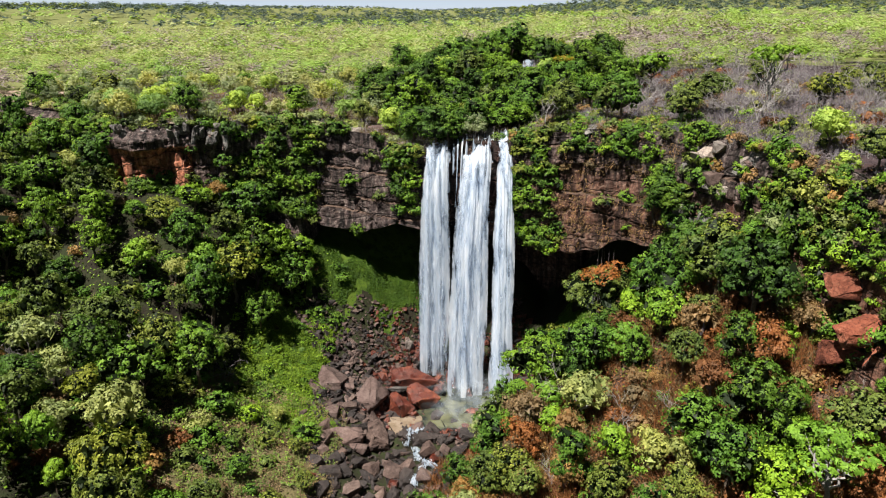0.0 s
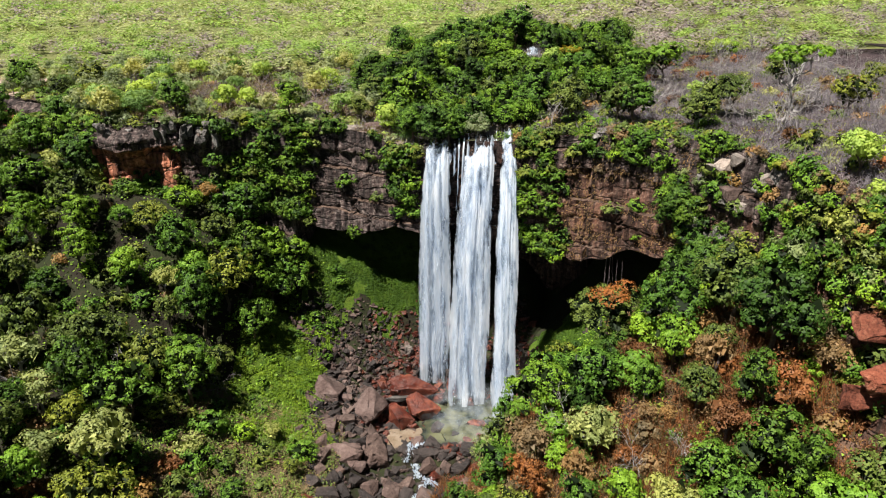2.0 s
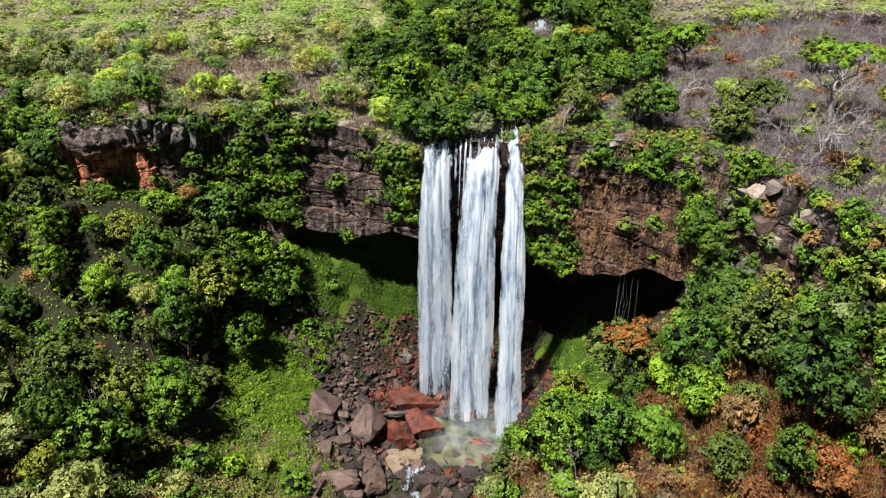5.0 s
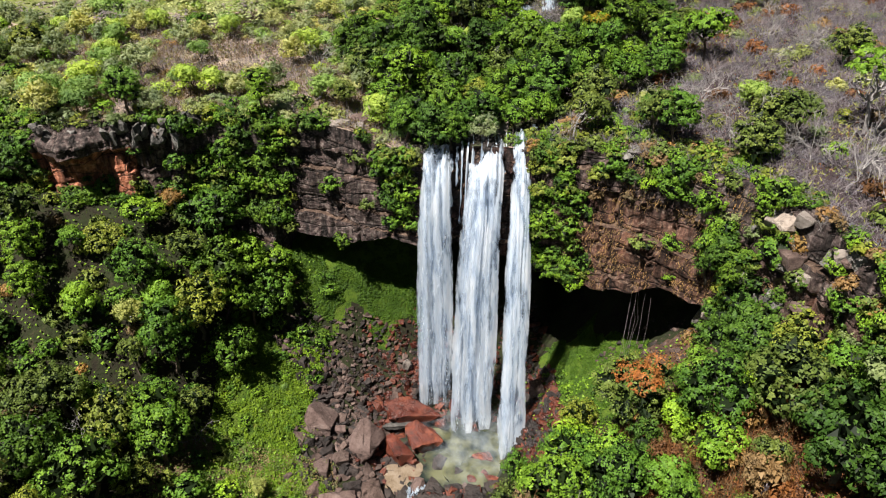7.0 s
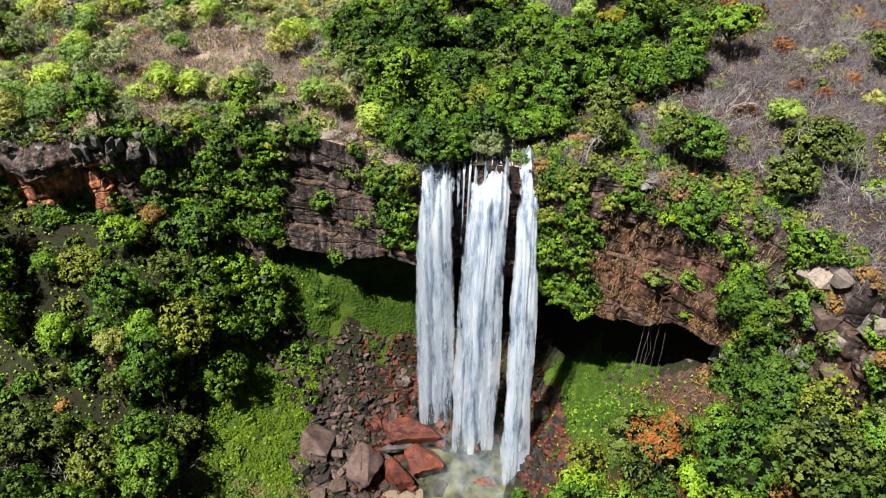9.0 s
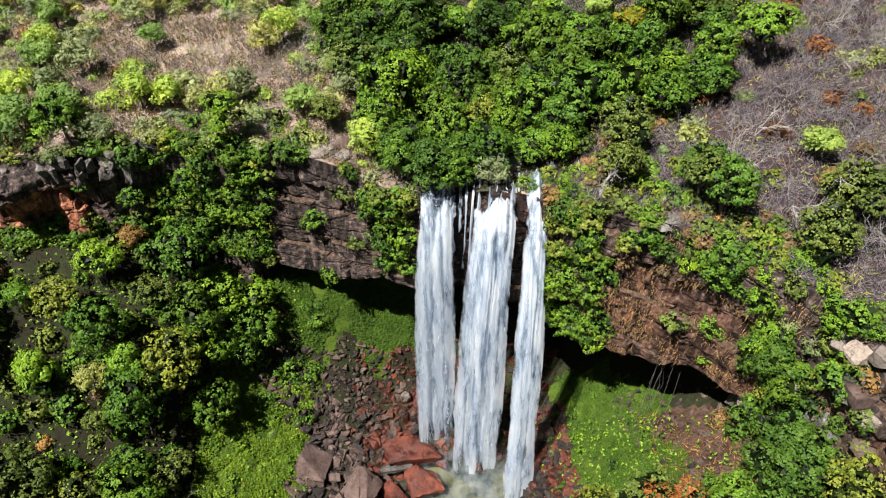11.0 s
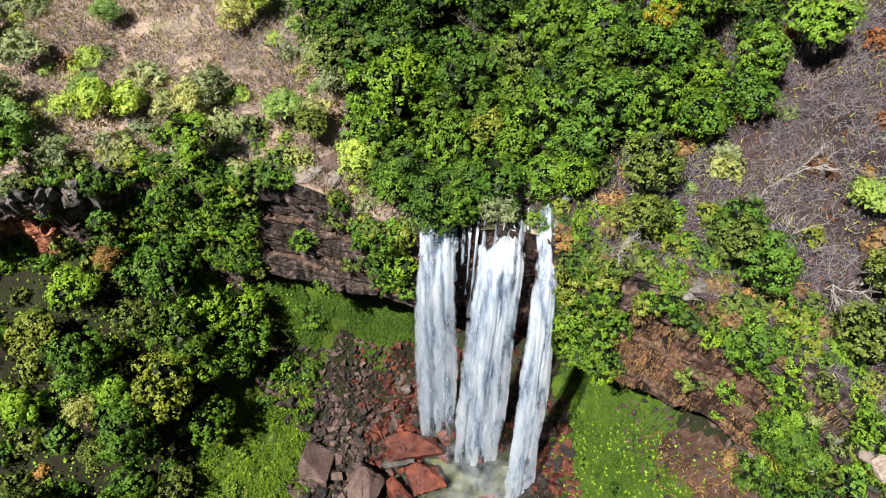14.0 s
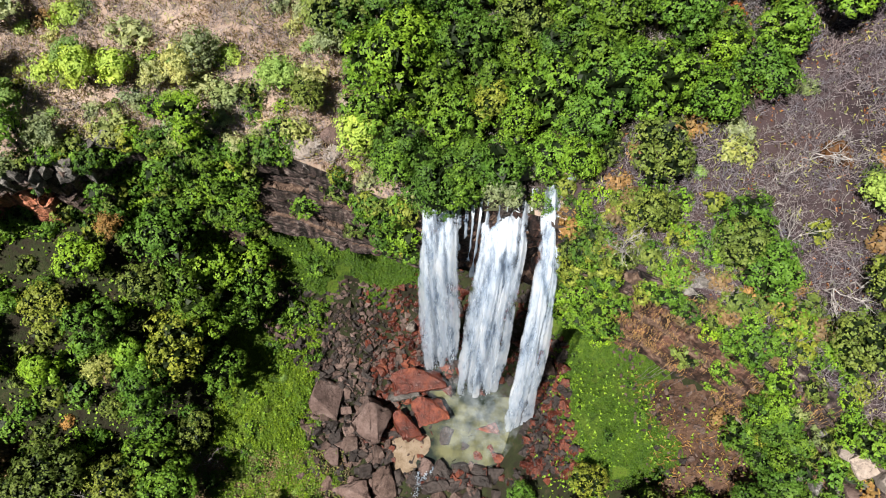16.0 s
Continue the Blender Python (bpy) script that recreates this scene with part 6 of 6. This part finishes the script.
slope = lambda x, y: (y < edge_y(x) - 1.0) & (x > 2 - 0.42 * (76 - y)) & (y < 71)
blades("dry_brush", "rust-brown dry brush between the trees of the slope", LEAF["rust"], 70000, (-4, 34, 36, 72), 1.3, 0.035, 1.6, slope, gorge_z, 37, 0.3)
blades("withered_brush", "tan withered brush between the trees of the slope", LEAF["dry"], 50000, (-4, 34, 36, 72), 1.2, 0.035, 1.6, slope, gorge_z, 38, 0.35)
carpet("fallen_leaves", "rust-red dead leaves and low brush on the slope", "rust", 36000, (-4, 34, 36, 72), 0.11, slope, 1.3, seed=12)

# dry grass hanging from the cliff's ledges
rg = np.random.default_rng(41)
cs = np.nonzero((EX > 13.5) & (EX < 29))[0]
c, r = rg.choice(cs, 6000), rg.integers(2, rows_face - 3, 6000)
p = cliff_pts[r, c]
k = vnoise(p[:, 0] * 0.7 + 3, p[:, 2] * 0.5) > 0.42
p, c = p[k], c[k]
n = len(p)
slide = rg.normal(0, 0.3, n)
p = p + np.stack([-NY[c] * slide, NX[c] * slide, rg.normal(-0.05, 0.14, n)], 1)
d = np.stack([NX[c], NY[c], np.zeros(n)], 1) * rg.uniform(0.2, 0.9, (n, 1)) + rg.normal(0, 0.35, (n, 3)) - [0, 0, 0.5]
s = np.stack([NY[c], -NX[c], np.zeros(n)], 1) * 0.022
L = rg.uniform(0.2, 0.6, (n, 1))
V = np.stack([p - s, p + s, p + d * L], 1).reshape(-1, 3)
tagged(new("ledge_grass", mesh_np("ledge_grass", V, np.arange(3 * n).reshape(-1, 3), LEAF["dry"])), "dry brown grass hanging from the cliff ledges", "ground cover", kind="stuff")

# thin roots hanging at the mouth of the cave
for i in range(7):
    x = RNG.uniform(19.5, 23.0)
    y = float(edge_y(x)) - RNG.uniform(0.2, 1.4)
    z0 = float(gorge_z(x, y))
    v, f = tube(bent((x + RNG.normal(0, 0.12), y, z0 - 0.2), (x, y, 31.2), np.random.default_rng(60 + i), 6, 0.015), np.linspace(0.012, 0.02, 6), 4)
    tagged(new("hanging_root", mesh_np("hanging_root", v, f, BARK_GREY)), "thin pale root hanging at the cave mouth", "root", "hanging roots")

# herbs and low bushes on the open bank beside the talus
for i in range(70):
    x, y = RNG.uniform(-25, -15.5), RNG.uniform(71, 91)
    plant(pick_kind({"slime": 4, "sgreen": 5, "solive": 2, "ssun": 1}), x, y, float(gorge_z(x, y)) - 0.1, RNG.uniform(0.3, 0.65))
for i in range(26):
    x = RNG.uniform(-1.5, 11.5)
    y = float(edge_y(x)) + RNG.uniform(1.0, 4.0)
    plant(pick_kind({"sdark": 4, "sgreen": 4, "slime": 2}), x, y, float(plateau_z(x, y)) - 0.1, RNG.uniform(0.4, 0.75))
for i in range(16):
    x, y = RNG.uniform(-20, -14), RNG.uniform(92, 98)
    plant(pick_kind({"sdark": 3, "sgreen": 5, "slime": 1}), x, y, float(gorge_z(x, y)) - 0.1, RNG.uniform(0.6, 1.2))
for i in range(34):
    x, y = RNG.uniform(11.5, 19.5), RNG.uniform(75, 90)
    plant(pick_kind({"sdark": 3, "sgreen": 5, "slime": 1}), x, y, float(gorge_z(x, y)) - 0.15, RNG.uniform(0.25, 0.55))
# bushes along the dry rim beyond the falls
for i in range(80):
    x = RNG.uniform(10.5, 31)
    y = float(edge_y(x)) + RNG.uniform(0.3, 5.5)
    plant(pick_kind({"slime": 3, "sgreen": 4, "solive": 6, "sdry": 3, "twigs": 1}), x, y, float(plateau_z(x, y)) - 0.1, RNG.uniform(0.5, 1.0))
# bushes hanging over the rim, and broken grey rock standing up along the western outcrop
for c in range(int(np.searchsorted(EX, -62)), int(np.searchsorted(EX, 33)), 3):
    x = float(EX[c])
    if -13.5 < x < -8.5 or -2.8 < x < 9.8 or RNG.uniform() < 0.15:
        continue
    o = RNG.uniform(-0.9, 0.7)
    px, py = x + float(NX[c]) * o, float(EY[c]) + float(NY[c]) * o
    kinds = {"sdark": 3, "solive": 4, "sgreen": 4, "spale": 2, "twigs": 1.5} if x < 10 else {"solive": 4, "sgreen": 3, "slime": 2, "sdry": 3, "twigs": 1}
    if -46 < x < -36 and RNG.uniform() < 0.5:
        continue
    if -46 < x < -30:
        kinds = {"solive": 4, "sdark": 3, "twigs": 4, "spale": 3}
    plant(pick_kind(kinds), px, py, float(ZT[c]) - RNG.uniform(0.0, 0.9), RNG.uniform(0.5, 1.1), tilt=(25 * float(-NY[c]) * RNG.uniform(0.2, 1), 25 * float(NX[c])))
for i in range(34):
    x = RNG.uniform(-46, -28)
    c = int(np.searchsorted(EX, x))
    o = RNG.uniform(-1.0, 1.8)
    s = RNG.uniform(0.5, 1.0)
    ob = boulder("grey", x + float(NX[c]) * o, float(EY[c]) + float(NY[c]) * o, float(ZT[c]) - RNG.uniform(0.2, 2.2), s, s * 0.8, s * RNG.uniform(1.0, 1.9), RNG.uniform(-12, 12), RNG.uniform(-12, 12), None, True)
    tagged(ob, "rugged grey lichened rock standing on the cliff rim", "rock", "outcrop blocks")
for i in range(11):
    c = int(np.searchsorted(EX, RNG.uniform(27.4, 30.6)))
    x, y, z = cliff_pts[int(RNG.integers(2, 30)), c]
    s = RNG.uniform(0.5, 1.1)
    ob = boulder(pick_kind({"pale": 4, "pink": 1, "grey": 4}), x - 0.2 * NX[c], y - 0.2 * NY[c], z, s * 1.2, s, s * 0.9, RNG.uniform(-20, 20), RNG.uniform(-20, 20))
    tagged(ob, "pale fractured sandstone block on the steep rim", "rock", "outcrop blocks")
# greenery hanging over the lip of the overhang, and trees clinging to the steep slope beside it
for i in range(40):
    c = int(np.searchsorted(EX, RNG.uniform(9.8, 15.5)))
    x, y, z = cliff_pts[int(RNG.integers(rows_face - 16, rows_face)), c]
    plant(pick_kind({"sgreen": 5, "sdark": 4, "solive": 4, "slime": 1}), x, y, z, RNG.uniform(0.5, 1.0), tilt=(35 * float(-NY[c]), 35 * float(NX[c])))
for i in range(9):
    c = int(np.searchsorted(EX, RNG.uniform(25.2, 28.6)))
    x, y, z = cliff_pts[int(RNG.integers(36, 74)), c]
    plant(pick_kind({"dark": 5, "olive": 3, "green": 2}), x + 0.4 * float(NX[c]), y + 0.4 * float(NY[c]), z - 1.6, RNG.uniform(0.5, 0.75))
